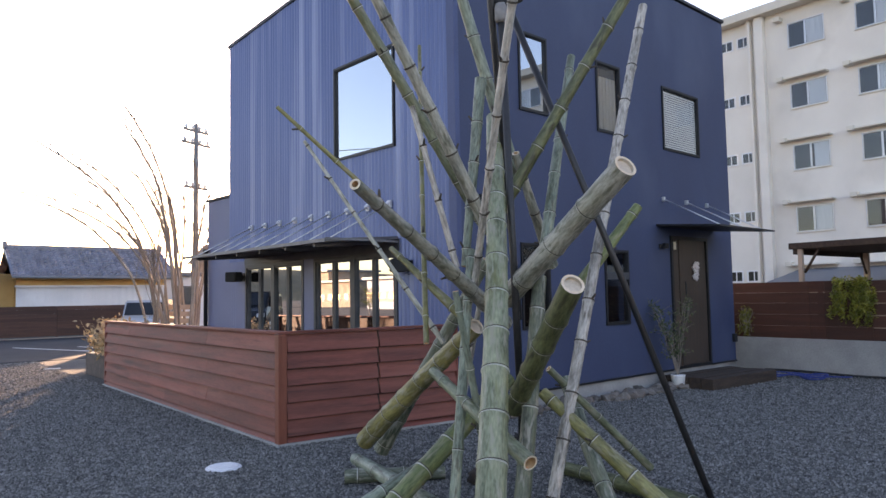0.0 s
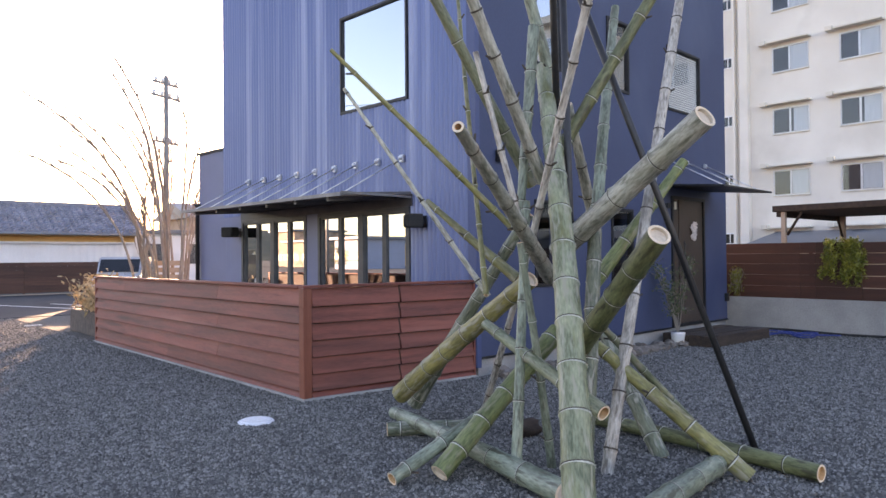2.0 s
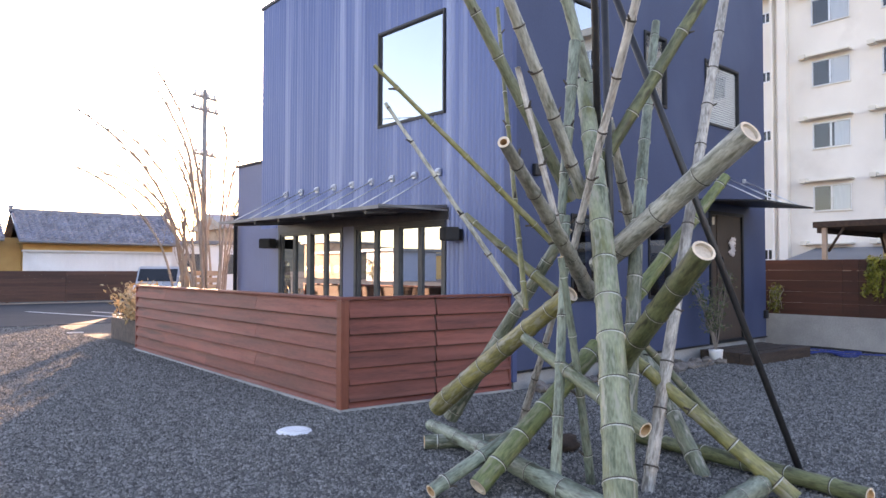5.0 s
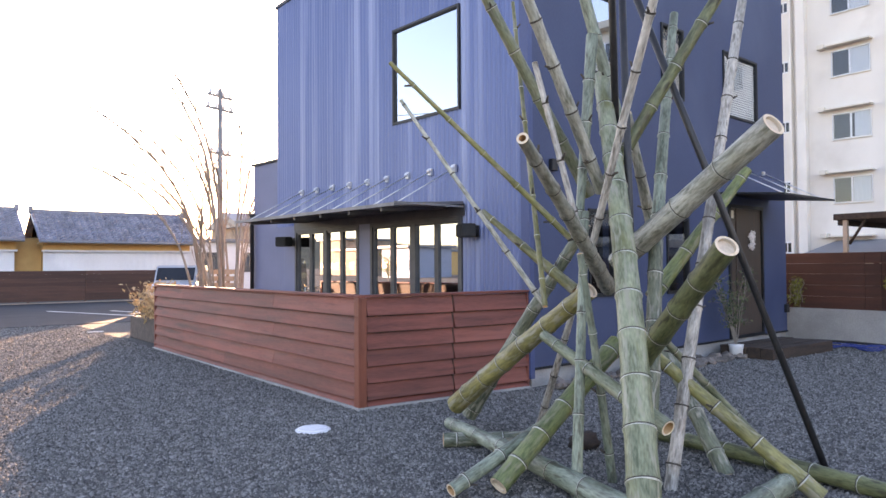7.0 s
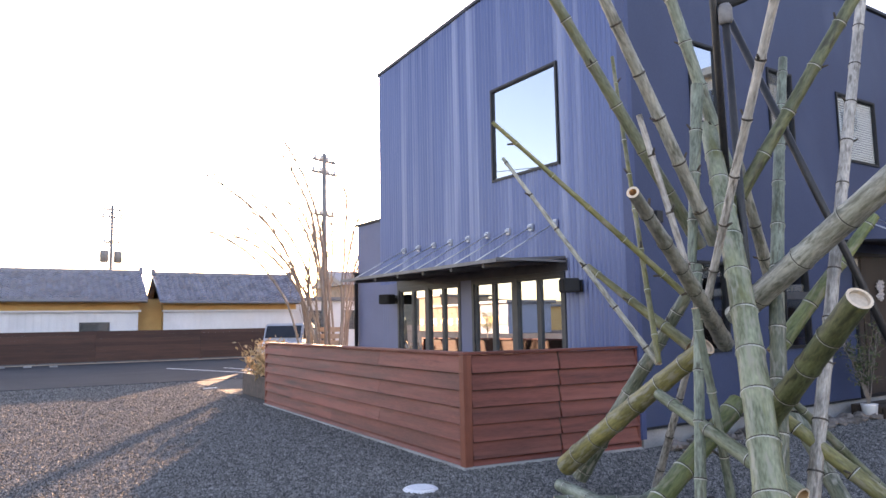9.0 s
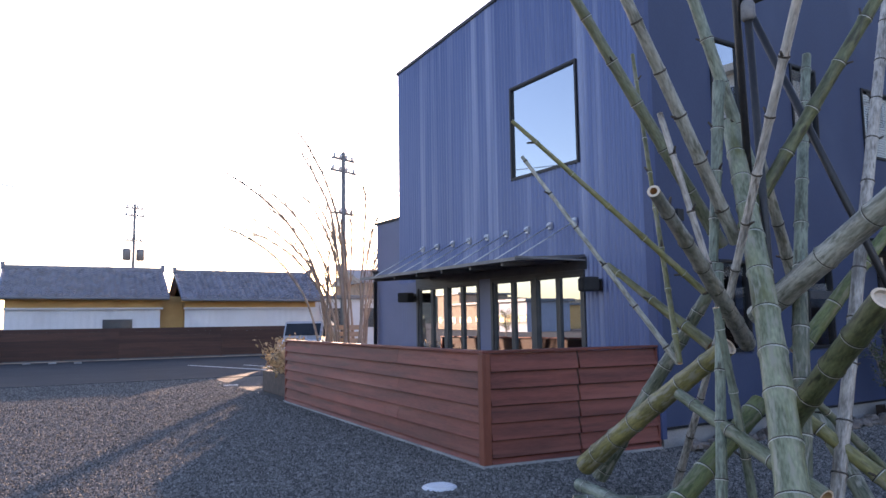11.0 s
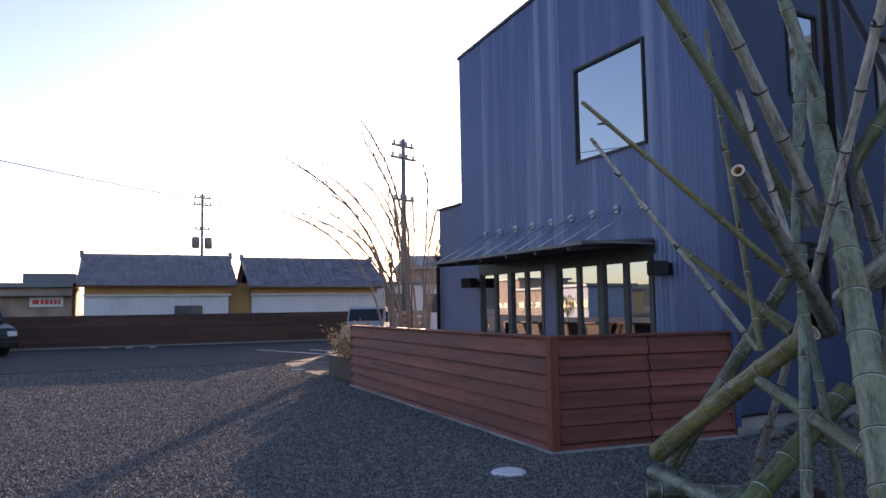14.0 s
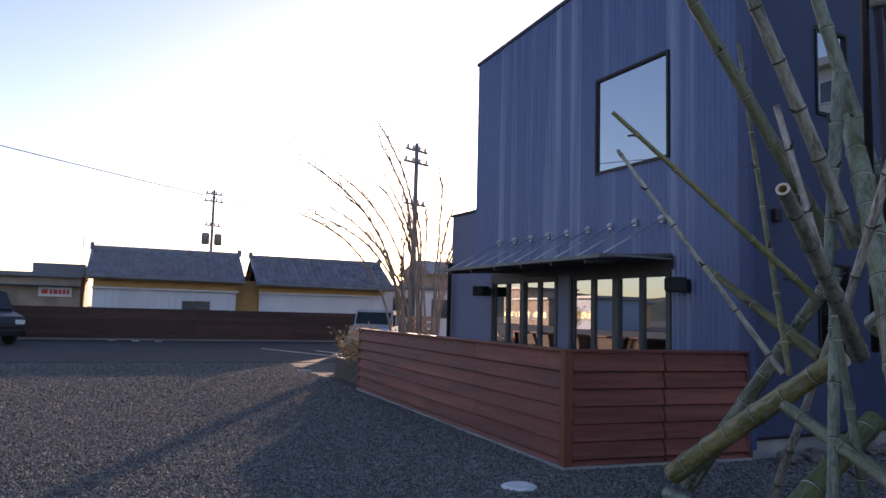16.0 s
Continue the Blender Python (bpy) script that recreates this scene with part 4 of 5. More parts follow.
# retaining wall and slatted fence at the yard's edge
WX = 12.62
# north of y = 7.4 it runs on unseen, added to block the low sun
wall_e = solid("wall_east", boxes((WX, WX + 0.16, -8.0, 14.0, -0.1, 0.57), bevel=0.008), CONCRETE, "low grey concrete retaining wall along the yard", kind="structure")
yard_fence = thing("slatted_fence", "dark red-brown horizontal board fence on a concrete wall", "fence", at=(WX + 0.08, 0, 0.57))
LEVELS = (0.5705, 0.782, 0.975, 1.168, 1.348, 1.53)
# boards and posts beyond y = 7.3 are unseen, added against the low sun too
for i, (z0, z1) in enumerate(zip(LEVELS, LEVELS[1:])):
    # the boards close up but for a few runs with open slits
    for y0, y1, gap in ((-7.9, -4.0, 0.016), (-3.99, -0.1, 0.016), (-0.09, 4.7, 0.016), (4.705, 5.41, 0.002), (5.415, 5.66, 0.012 if i == 3 else 0.002), (5.665, 7.3, 0.002), (7.31, 10.6, 0.002), (10.61, 13.95, 0.002)):
        o = part("board", boxes((WX + 0.03, WX + 0.05, y0, y1, z0, z1 - gap), bevel=0.002), FENCE_WOOD, yard_fence)
        o.matrix_parent_inverse = Matrix.Translation((-WX - 0.08, 0, -0.57))
for y in (-6, -4, -2, 0, 1.8, 3.6, 5.5, 7.3, 9.0, 10.6, 12.2, 13.9):
    o = part("post", boxes((WX + 0.052, WX + 0.11, y - 0.03, y + 0.03, 0.57, 1.52), bevel=0.002), FENCE_WOOD, yard_fence)
    o.matrix_parent_inverse = Matrix.Translation((-WX - 0.08, 0, -0.57))
for n_, (y, z, wy, hz, cnt, mt, words) in enumerate(((4.95, 1.33, 0.34, 0.42, 900, VINE_LEAF, "yellow-green climbing vine hanging over the board fence"), (6.78, 0.93, 0.14, 0.3, 70, VINE_LEAF, "small yellowing vine on the board fence"))):
    rv = random.Random(20 + n_)
    rows_v = []
    bm = bmesh.new()
    vine = thing("vine", words, "climbing plant", at=(WX, y, z - hz))
    for i in range(14):
        p0 = Vector((0.02, rv.uniform(-wy, wy) * 0.8, hz * 1.5))
        pts = [p0]
        for k in range(5):
            pts.append(pts[-1] + Vector((rv.uniform(-0.03, 0.01), rv.uniform(-0.06, 0.06), -hz * rv.uniform(0.15, 0.42))))
            rows_v.append((pts[-2], pts[-1]))
        tube(bm, pts, [0.005] * 6, 5)
    tagged(part("branching", bm, BARK, vine), kind="stuff")
    o = raw("foliage", *leaf_cloud(rows_v, 0.06, rv, cnt // 14), mt)
    o.parent = vine
    tagged(o, kind="stuff")
# hose
pts = []
rh = random.Random(2)
for i in range(160):
    t = i / 159
    a = t * 6.28 * 5.3
    r = 0.2 + 0.1 * math.sin(2.3 * a)
    pts.append((11.75 + r * math.cos(a) + 0.25 * t, 6.05 - 1.0 * t + 1.2 * r * math.sin(a), 0.018 + 0.035 * abs(math.sin(0.7 * a))))
solid("garden_hose", tube(bmesh.new(), pts, [0.01] * 160, 7), BLUE_HOSE, "blue garden hose lying in loose coils on the gravel", "hose")
solid("drain_hose", tube(bmesh.new(), [(12.5, 6.4 - 0.32 * i, 0.03 + 0.01 * math.sin(i)) for i in range(28)], [0.02] * 28, 7), CABLE, "black pipe lying along the foot of the wall", "pipe")

def tiled_roof(x0, x1, y0, y1, z0, z1, cols, rows):
    """Pantiles: every tile arches across and steps over the one below."""
    v_, f_ = [], []
    for j in range(rows):
        a0, a1 = j / rows, (j + 1.08) / rows
        for i in range(cols):
            k = len(v_)
            for a, lift in ((a0, 0.085), (min(a1, 1), 0.012)):
                for s in range(5):
                    u = x0 + (x1 - x0) * (i + s / 4) / cols
                    up = lift + 0.085 * math.sin(math.pi * s / 4)
                    v_.append((u, y0 + (y1 - y0) * a, z0 + (z1 - z0) * a + up))
            for s in range(5):
                u = x0 + (x1 - x0) * (i + s / 4) / cols
                v_.append((u, y0 + (y1 - y0) * a0, z0 + (z1 - z0) * a0 - 0.01))
            for s in range(4):
                f_.append((k + s, k + s + 1, k + 6 + s, k + 5 + s))
                f_.append((k + 10 + s, k + 11 + s, k + 1 + s, k + s))
    return v_, f_


# ---- carport behind the fence ----
carport = thing("carport", "dark flat-roofed carport on wooden posts", "carport", at=(16.5, 4, 0))
for nm, b, mt in (("roof", (16.75, 20.7, -3.0, 7.93, 2.32, 2.46), DARK_TIMBER), ("beam", (16.8, 20.6, 7.76, 7.86, 2.2, 2.315), DARK_TIMBER), ("post", (16.8, 16.9, 7.66, 7.755, 0, 2.315), TAN_WALL), ("post", (16.8, 16.9, 3.4, 3.5, 0, 2.315), TAN_WALL), ("post", (20.35, 20.45, 7.62, 7.75, 0, 2.315), TAN_WALL)):
    o = part(nm, boxes(b, bevel=0.01), mt, carport)
    o.matrix_parent_inverse = Matrix.Translation((-16.5, -4, 0))
for x, y, dx in ((16.85, 7.7, 0), (20.4, 7.68, -0.4)):
    o = part("brace", rod((x + (0.05 if dx == 0 else -0.05), y - (0.05 if dx == 0 else 0), 1.78), (x + dx, y - (0.4 if dx == 0 else 0), 2.3), 0.03, 6), DARK_TIMBER, carport)
    o.matrix_parent_inverse = Matrix.Translation((-16.5, -4, 0))

low_shed = thing("low_shed", "low shed with a dark pitched roof behind the carport", "shed", at=(23, 2, 0))
o = part("wall", boxes((21.2, 25.0, -6, 10.2, 0, 1.65)), TAN_WALL, low_shed)
o.matrix_parent_inverse = Matrix.Translation((-23, -2, 0))
bm = bmesh.new()
for y in (-6.2, 10.6):
    for x, z in ((20.8, 1.62), (23.1, 2.06), (25.4, 1.62), (25.4, 1.54), (23.1, 1.98), (20.8, 1.54)):
        bm.verts.new((x, y, z))
bm.verts.ensure_lookup_table()
for k in range(6):
    bm.faces.new([bm.verts[i] for i in (k, (k + 1) % 6, 6 + (k + 1) % 6, 6 + k)])
bm.faces.new(bm.verts[:6])
bm.faces.new(bm.verts[6:])
bmesh.ops.recalc_face_normals(bm, faces=bm.faces[:])
o = part("roof", bm, GREY_ROOF, low_shed, "dark sheet roof")
o.matrix_parent_inverse = Matrix.Translation((-23, -2, 0))

# ---- bare tree ----
def stem_path(rnd_, start, way, length, bend, n=9):
    pts, d = [Vector(start)], Vector(way).normalized()
    for i in range(n):
        d = (d + Vector((rnd_.uniform(-1, 1), rnd_.uniform(-1, 1), rnd_.uniform(-0.4, 0.6))) * 0.09 + Vector(bend) * (i / n / n * 1.6)).normalized()
        pts.append(pts[-1] + d * length / n)
    return pts


tree = thing("bare_tree", "leafless many-stemmed tree with grey-brown bark behind the fence", "tree", at=(4.88, 14.0, 0))
rt = random.Random(17)
twigs = bmesh.new()
# each stem: foot x, tip x, tip height; the outer ones arc over
for foot, tip, top in ((-0.45, -2.4, 3.6), (-0.22, -2.15, 4.6), (-0.14, -1.75, 3.5), (-0.1, -1.4, 3.7), (-0.05, -1.05, 4.85), (0.02, -1.15, 5.4), (-0.4, -0.6, 2.5), (-0.3, -0.2, 3.1), (-0.08, -0.15, 3.5), (0.05, -0.35, 3.6), (0.14, 0.12, 3.6), (0.17, 0.25, 3.9), (0.28, 0.58, 3.2), (0.36, 0.72, 3.1), (0.42, 0.66, 2.9), (-0.18, -0.9, 3.0), (0.1, -0.55, 4.2), (-0.02, -0.75, 4.4), (0.22, 0.0, 4.3), (0.3, 0.35, 3.7), (-0.3, -1.6, 4.0), (-0.1, -1.75, 4.3)):
    wy, by = rt.uniform(-0.9, 0.9), rt.uniform(-0.3, 0.3)
    pts, drift = [], 0.0
    for k in range(15):
        u = k / 14
        drift += rt.uniform(-0.022, 0.022)
        pts.append(Vector((foot * (0.6 + 0.4 * min(1, 4 * u)) + (tip - foot) * u ** 2.3 + drift, by + wy * u ** 1.6 + rt.uniform(-0.02, 0.02), -0.05 + 0.9 * top * (1.5 * u - 0.5 * u * u))))
    r = rt.uniform(0.017, 0.027)
    part("stem", tube(bmesh.new(), pts, [r * (1 - 0.7 * k / 14) + 0.006 for k in range(15)], 8), BARK, tree)
    for k in range(6, 15):
        for j in range(1 if k < 9 else 3):
            a = (pts[k] - pts[k - 1]).normalized()
            w = a + Vector((rt.uniform(-0.5, 0.35), rt.uniform(-0.6, 0.6), rt.uniform(-0.15, 0.35)))
            tp = stem_path(rt, pts[k], w, rt.uniform(0.2, 0.75), (-0.15, 0, 0.1), 5)
            tube(twigs, tp, [0.0065 * (1 - 0.6 * q / 5) for q in range(6)], 5)
            for m2 in (2, 4):
                w2 = (tp[m2] - tp[m2 - 1]).normalized() + Vector((rt.uniform(-0.6, 0.6), rt.uniform(-0.6, 0.6), rt.uniform(-0.2, 0.5)))
                tube(twigs, stem_path(rt, tp[m2], w2, rt.uniform(0.1, 0.28), (0, 0, 0.2), 3), [0.0045, 0.004, 0.0035, 0.0025], 4)
o = part("fine_branching", twigs, BARK, tree)
tagged(o, kind="stuff")

# planter with dry plants at the fence's end
planter = solid("planter", boxes((3.62, 3.78, 13.1, 15.4, 0, 0.42), (3.79, 5.3, 15.25, 15.4, 0, 0.42), bevel=0.02), OLD_WOOD, "low weathered timber planter edge beside the fence", "planter")
dry = thing("dry_shrub", "dry straw-coloured shrub in the planter", "shrub", at=(3.85, 14.0, 0.2))
rd = random.Random(31)
bm, rows_d = bmesh.new(), []
for i in range(120):
    s = Vector((rd.uniform(-0.12, 0.35), rd.uniform(-0.8, 1.1), 0.0))
    e = s + Vector((rd.uniform(-0.4, 0.25), rd.uniform(-0.35, 0.35), rd.uniform(0.4, 0.9)))
    tube(bm, [s, s.lerp(e, 0.5) + Vector((0, 0, 0.08)), e], [0.007, 0.005, 0.002], 5)
    rows_d.append((s.lerp(e, 0.4), e))
tagged(part("branching", bm, DRY_LEAF, dry), kind="stuff")
o = raw("foliage", *leaf_cloud(rows_d, 0.12, rd, 14), DRY_LEAF)
o.parent = dry
tagged(o, kind="stuff")

# wooden crates behind the fence
crate = thing("wooden_crate", "open slatted wooden crate standing behind the fence", "crate", "stacked crates", at=(5.02, 14.15, 0.0))
for k in range(5):
    for y in (-0.28, 0.26):
        part("slat", boxes((-0.2, 0.2, y, y + 0.02, 0.04 + 0.13 * k, 0.13 + 0.13 * k), bevel=0.003), TAN_WALL, crate)
for x, y in ((-0.2, -0.26), (0.17, -0.26), (-0.2, 0.23), (0.17, 0.23)):
    part("corner_post", boxes((x, x + 0.03, y, y + 0.03, 0.0, 0.66)), TAN_WALL, crate)
copy_thing(crate, Matrix.Translation((5.05, 14.12, 0.66)) @ Matrix.Rotation(0.2, 4, "Z"))

# ---- across the car park: far fence, houses ----
far_fence = thing("board_fence", "long dark brown horizontal board fence across the car park", "fence", at=(2, 32, 0))
fi = Matrix.Translation((-2, -32, 0))
for i in range(8):
    z = 0.08 + i * 0.149
    for k in range(4):
        x0 = -6 + k * 4.0
        o = part("board", boxes((x0, x0 + 3.99, 31.97 + 0.006 * ((i + k) % 3), 32.01, z, z + 0.1485)), DARK_WOOD, far_fence)
        o.matrix_parent_inverse = fi
for k in range(9):
    x = -6 + k * 2
    o = part("post", boxes((x - 0.04, x + 0.04, 32.012, 32.09, 0, 1.26)), DARK_WOOD, far_fence)
    o.matrix_parent_inverse = fi
solid("kerb", boxes((-6.1, 10, 31.75, 31.95, -0.05, 0.04), bevel=0.01), TAN_WALL, "low weathered kerb at the edge of the car park", kind="structure")


def long_house(x0, x1, ridge, eave, label, win=None):
    h = thing("tile_roofed_house", label, "house", at=((x0 + x1) / 2, 38.5, 0))
    inv = Matrix.Translation((-(x0 + x1) / 2, -38.5, 0))

    def add(nm, ob_or_bm, mt, words=""):
        o_ = part(nm, ob_or_bm, mt, h, words)
        o_.matrix_parent_inverse = inv
        return o_
    n_ = int((x1 - x0 - 0.5) / 0.075)
    rib = [36.6 - 0.014 * ((i // 2) % 2) for i in range(n_ + 1)]
    o_ = raw("wall", [(x0 + 0.25 + i * 0.075, rib[i], z) for z in (0, 2.12) for i in range(n_ + 1)], [(i, i + 1, n_ + 2 + i, n_ + 1 + i) for i in range(n_)], SHEET_WHITE)
    o_.parent, o_.matrix_parent_inverse = h, inv
    tagged(o_, "white ribbed sheet wall")
    add("ledge", boxes((x0 + 0.2, x1 - 0.2, 36.4, 36.7, 2.121, 2.2)), SHEET_WHITE)
    add("upper_wall", boxes((x0 + 0.25, x1 - 0.25, 36.65, 40.6, 2.2, eave + 0.1)), YELLOW_WALL, "ochre plaster band below the eaves")
    add("side_wall", boxes((x0 + 0.3, x1 - 0.3, 36.71, 40.5, 0, 2.2)), YELLOW_WALL)
    for xx in (x0 + 0.28, x1 - 0.3):
        bm_ = bmesh.new()
        bm_.faces.new([bm_.verts.new(c) for c in ((xx, 36.3, eave), (xx, 40.9, eave), (xx, 38.6, ridge))])
        bmesh.ops.solidify(bm_, geom=bm_.faces[:], thickness=0.05)
        add("gable", bm_, YELLOW_WALL)
    for y0, y1 in ((35.9, 38.6), (41.3, 38.6)):
        o_ = raw("roof", *tiled_roof(x0, x1, y0, y1, eave, ridge, int((x1 - x0) / 0.27), 12), ROOF_TILE)
        o_.parent, o_.matrix_parent_inverse = h, inv
        tagged(o_, "blue-grey glazed pantile roof")
    add("soffit", boxes((x0 + 0.02, x1 - 0.02, 36.0, 36.64, eave - 0.08, eave - 0.03)), YELLOW_WALL)
    add("ridge_cap", boxes((x0 - 0.02, x1 + 0.02, 38.48, 38.72, ridge, ridge + 0.2), (x0 - 0.08, x0 + 0.1, 38.44, 38.76, ridge, ridge + 0.34), (x1 - 0.1, x1 + 0.08, 38.44, 38.76, ridge, ridge + 0.34), bevel=0.02), ROOF_TILE, "stacked ridge tiles")
    for xx in (x0 + 0.04, x1 - 0.04):
        add("verge", tube(bmesh.new(), [(xx, 35.9, eave + 0.06), (xx, 38.6, ridge + 0.08)], [0.07, 0.07], 8), ROOF_TILE)
    add("gutter", tube(bmesh.new(), [(x0, 35.84, eave), (x1, 35.84, eave - 0.03)], [0.05, 0.05], 8), GREY_ROOF)
    if win:
        w_ = add("window", boxes((win[0], win[1], 36.56, 36.586, win[2], win[3])), GREY_FRAME)
        part("pane", boxes((win[0] + 0.05, win[1] - 0.05, 36.545, 36.555, win[2] + 0.05, win[3] - 0.05)), GLASS_DARK, w_)
    return h


long_house(-2.5, 4.35, 4.02, 2.62, "single-storey house with white ribbed wall and blue-grey tiled roof", (1.6, 2.85, 1.0, 1.66))
long_house(4.9, 11.9, 3.95, 2.55, "second single-storey house with white wall and tiled roof")
shed = thing("workshop", "tan boarded workshop with a grey sheet roof and a sign", "building", at=(-5, 38.5, 0))
for nm, b, mt, words in (("wall", (-7.6, -2.75, 37.0, 42, 0, 2.55), TAN_WALL, "stained tan wall"), ("roof", (-7.8, -2.7, 36.7, 42, 2.551, 2.75), GREY_ROOF, ""), ("upper_roof", (-4.9, -2.72, 38.4, 42, 2.76, 3.25), GREY_ROOF, ""), ("awning", (-7.6, -2.75, 36.4, 36.99, 2.15, 2.2), GREY_ROOF, "")):
    o = part(nm, boxes(b, bevel=0.02), mt, shed, words)
    o.matrix_parent_inverse = Matrix.Translation((5, -38.5, 0))
sg = part("sign", boxes((-4.42, -3.1, 36.9, 36.98, 1.68, 2.12), bevel=0.01), WHITE_PAINT, shed, "white sign with red marks")
sg.matrix_parent_inverse = Matrix.Translation((5, -38.5, 0))
for x0, x1 in ((-4.3, -4.05), (-3.98, -3.86), (-3.82, -3.66), (-3.62, -3.5), (-3.46, -3.34), (-3.3, -3.2)):
    part("mark", boxes((x0, x1, 36.885, 36.897, 1.8, 2.0)), RED_SIGN, sg)

# ---- vehicles ----
def van(name, label, at, yaw, paint, L, W, H):
    """A small one-box van, nose along +x."""
    vt = thing(name, label, "car", at=at)
    vt.rotation_euler = (0, 0, radians(yaw))
    prof_ = [(-L / 2, 0.35), (-L / 2, H * 0.55), (-L / 2 + 0.12, H - 0.08), (-L / 2 + 0.3, H), (L * 0.22, H), (L * 0.36, H * 0.62), (L / 2 - 0.08, H * 0.52), (L / 2, H * 0.38), (L / 2, 0.3)]
    bm_ = bmesh.new()
    sides = []
    for y in (-W / 2, W / 2):
        sides.append([bm_.verts.new((x, y * (0.9 if z > H * 0.6 else 1.0), z)) for x, z in prof_])
    a, b = sides
    for k in range(len(prof_)):
        k2 = (k + 1) % len(prof_)
        bm_.faces.new((a[k], a[k2], b[k2], b[k]))
    bm_.faces.new(a[::-1])
    bm_.faces.new(b)
    bmesh.ops.recalc_face_normals(bm_, faces=bm_.faces[:])
    bmesh.ops.bevel(bm_, geom=bm_.edges[:], offset=0.04, segments=2, affect="EDGES")
    part("body", bm_, paint, vt, smooth=False)
    for s in (-1, 1):
        for x0, x1 in ((-L * 0.44, -L * 0.18), (-L * 0.16, L * 0.06), (L * 0.08, L * 0.22)):
            part("side_window", boxes((x0, x1, min(s * W * 0.42, s * W * 0.486), max(s * W * 0.42, s * W * 0.486), H * 0.63, H * 0.89), bevel=0.01), AUTO_GLASS, vt)
        for x in (-L * 0.32, L * 0.3):
            wh = part("wheel", tube(bmesh.new(), [(x, s * W * 0.5 - s * 0.16, 0.29), (x, s * W * 0.5 + s * 0.01, 0.29)], [0.29, 0.29], 20), RUBBER, vt)
            part("rim", tube(bmesh.new(), [(x, s * W * 0.5 + s * 0.011, 0.29), (x, s * W * 0.5 + s * 0.02, 0.29)], [0.18, 0.16], 16), WHITE_METAL, wh)
        part("headlight", boxes((L / 2 - 0.09, L / 2 + 0.012, s * W * 0.34 - 0.16, s * W * 0.34 + 0.16, H * 0.38, H * 0.47), bevel=0.02), WHITE_PAINT, vt)
    bm_ = boxes((-0.02, 0.02, -W * 0.4, W * 0.4, -0.36 * H / 2, 0.36 * H / 2))
    bm_.transform(Matrix.Translation((L * 0.295, 0, H * 0.805)) @ Matrix.Rotation(-math.atan2(L * 0.14, H * 0.38), 4, "Y"))
    part("windscreen", bm_, AUTO_GLASS, vt)
    part("rear_window", boxes((-L / 2 - 0.002, -L / 2 + 0.1, -W * 0.38, W * 0.38, H * 0.62, H * 0.88), bevel=0.004), AUTO_GLASS, vt)
    part("front_bumper", boxes((L / 2 - 0.05, L / 2 + 0.05, -W * 0.48, W * 0.48, 0.28, 0.5), bevel=0.03), paint, vt)
    part("rear_bumper", boxes((-L / 2 - 0.05, -L / 2 + 0.05, -W * 0.48, W * 0.48, 0.3, 0.5), bevel=0.03), paint, vt)
    return vt


van("van", "silver-grey minivan parked behind the terrace", (7.62, 25.0, 0.012), -118, VAN_SILVER, 3.4, 1.45, 1.42)
van("kei_van", "small black van parked at the far fence", (-5.3, 28.3, 0.012), -45, CAR_BLACK, 3.4, 1.48, 1.72)

# ---- poles, wires, aerials ----
def utility_pole(at, h, label, tanks=True, yaw=0):
    u = thing("utility_pole", label, "utility pole", at=at)
    u.rotation_euler = (0, 0, radians(yaw))
    part("shaft", tube(bmesh.new(), [(0, 0, -0.1), (0, 0, h)], [0.15, 0.1], 12), STEEL, u)
    for z, w in ((h - 0.35, 0.75), (h - 0.95, 0.85), (h - 3.0, 0.7)):
        c = part("crossarm", boxes((-w, w, -0.05, 0.05, z - 0.05, z + 0.05)), STEEL, u)
        for k in range(4):
            x = -w + 0.15 + k * (2 * w - 0.3) / 3
            part("insulator", tube(bmesh.new(), [(x, 0, z + 0.05), (x, 0, z + 0.16), (x, 0, z + 0.25)], [0.05, 0.08, 0.04], 8), WHITE_PAINT, c)
    part("earth_rod", rod((0, 0, h), (0, 0, h + 1.2), 0.02, 6), STEEL, u)
    if tanks:
        for x in (-0.55, 0.55):
            part("transformer", tube(bmesh.new(), [(x, 0, h - 4.6), (x, 0, h - 4.55), (x, 0, h - 3.75), (x, 0, h - 3.65)], [0.2, 0.32, 0.32, 0.22], 14), STEEL, u, "grey transformer tank")
    return u


utility_pole((4.9, 62.6, 0), 11.2, "tall concrete utility pole with transformers behind the houses", True, 20)
utility_pole((11.75, 32.7, 0), 9.6, "utility pole rising behind the bare tree", False, 25)


def wire(a, b, sag, label):
    pts_ = [Vector(a).lerp(Vector(b), i / 24) - Vector((0, 0, sag * 4 * (i / 24) * (1 - i / 24))) for i in range(25)]
    return solid("overhead_wire", tube(bmesh.new(), pts_, [0.034] * 25, 5), CABLE, label, "cable", "overhead wires")


wire((-45, 46, 17.6), (4.9, 62.6, 10.6), 0.5, "thin overhead cable running to the utility pole")
wire((4.9, 62.6, 10.6), (40, 72, 8.2), 0.6, "thin overhead cable beyond the utility pole")
for x, y, z, h in ((1.9, 39.0, 4.1, 0.9), (4.5, 40.5, 3.8, 1.1), (-7.2, 40, 2.76, 1.9), (-3.1, 41.5, 3.3, 1.6)):
    an = thing("tv_aerial", "thin television aerial on a roof", "aerial", "roof aerials", at=(x, y, z))
    part("pole", rod((0, 0, -0.3), (0, 0, h), 0.02, 6), STEEL, an)
    for k in range(3 if h > 1.5 else 0):
        part("element", rod((-0.5 + 0.08 * k, 0, h - 0.1 - 0.35 * k), (0.5 - 0.08 * k, 0, h - 0.1 - 0.35 * k), 0.012, 5), STEEL, an)

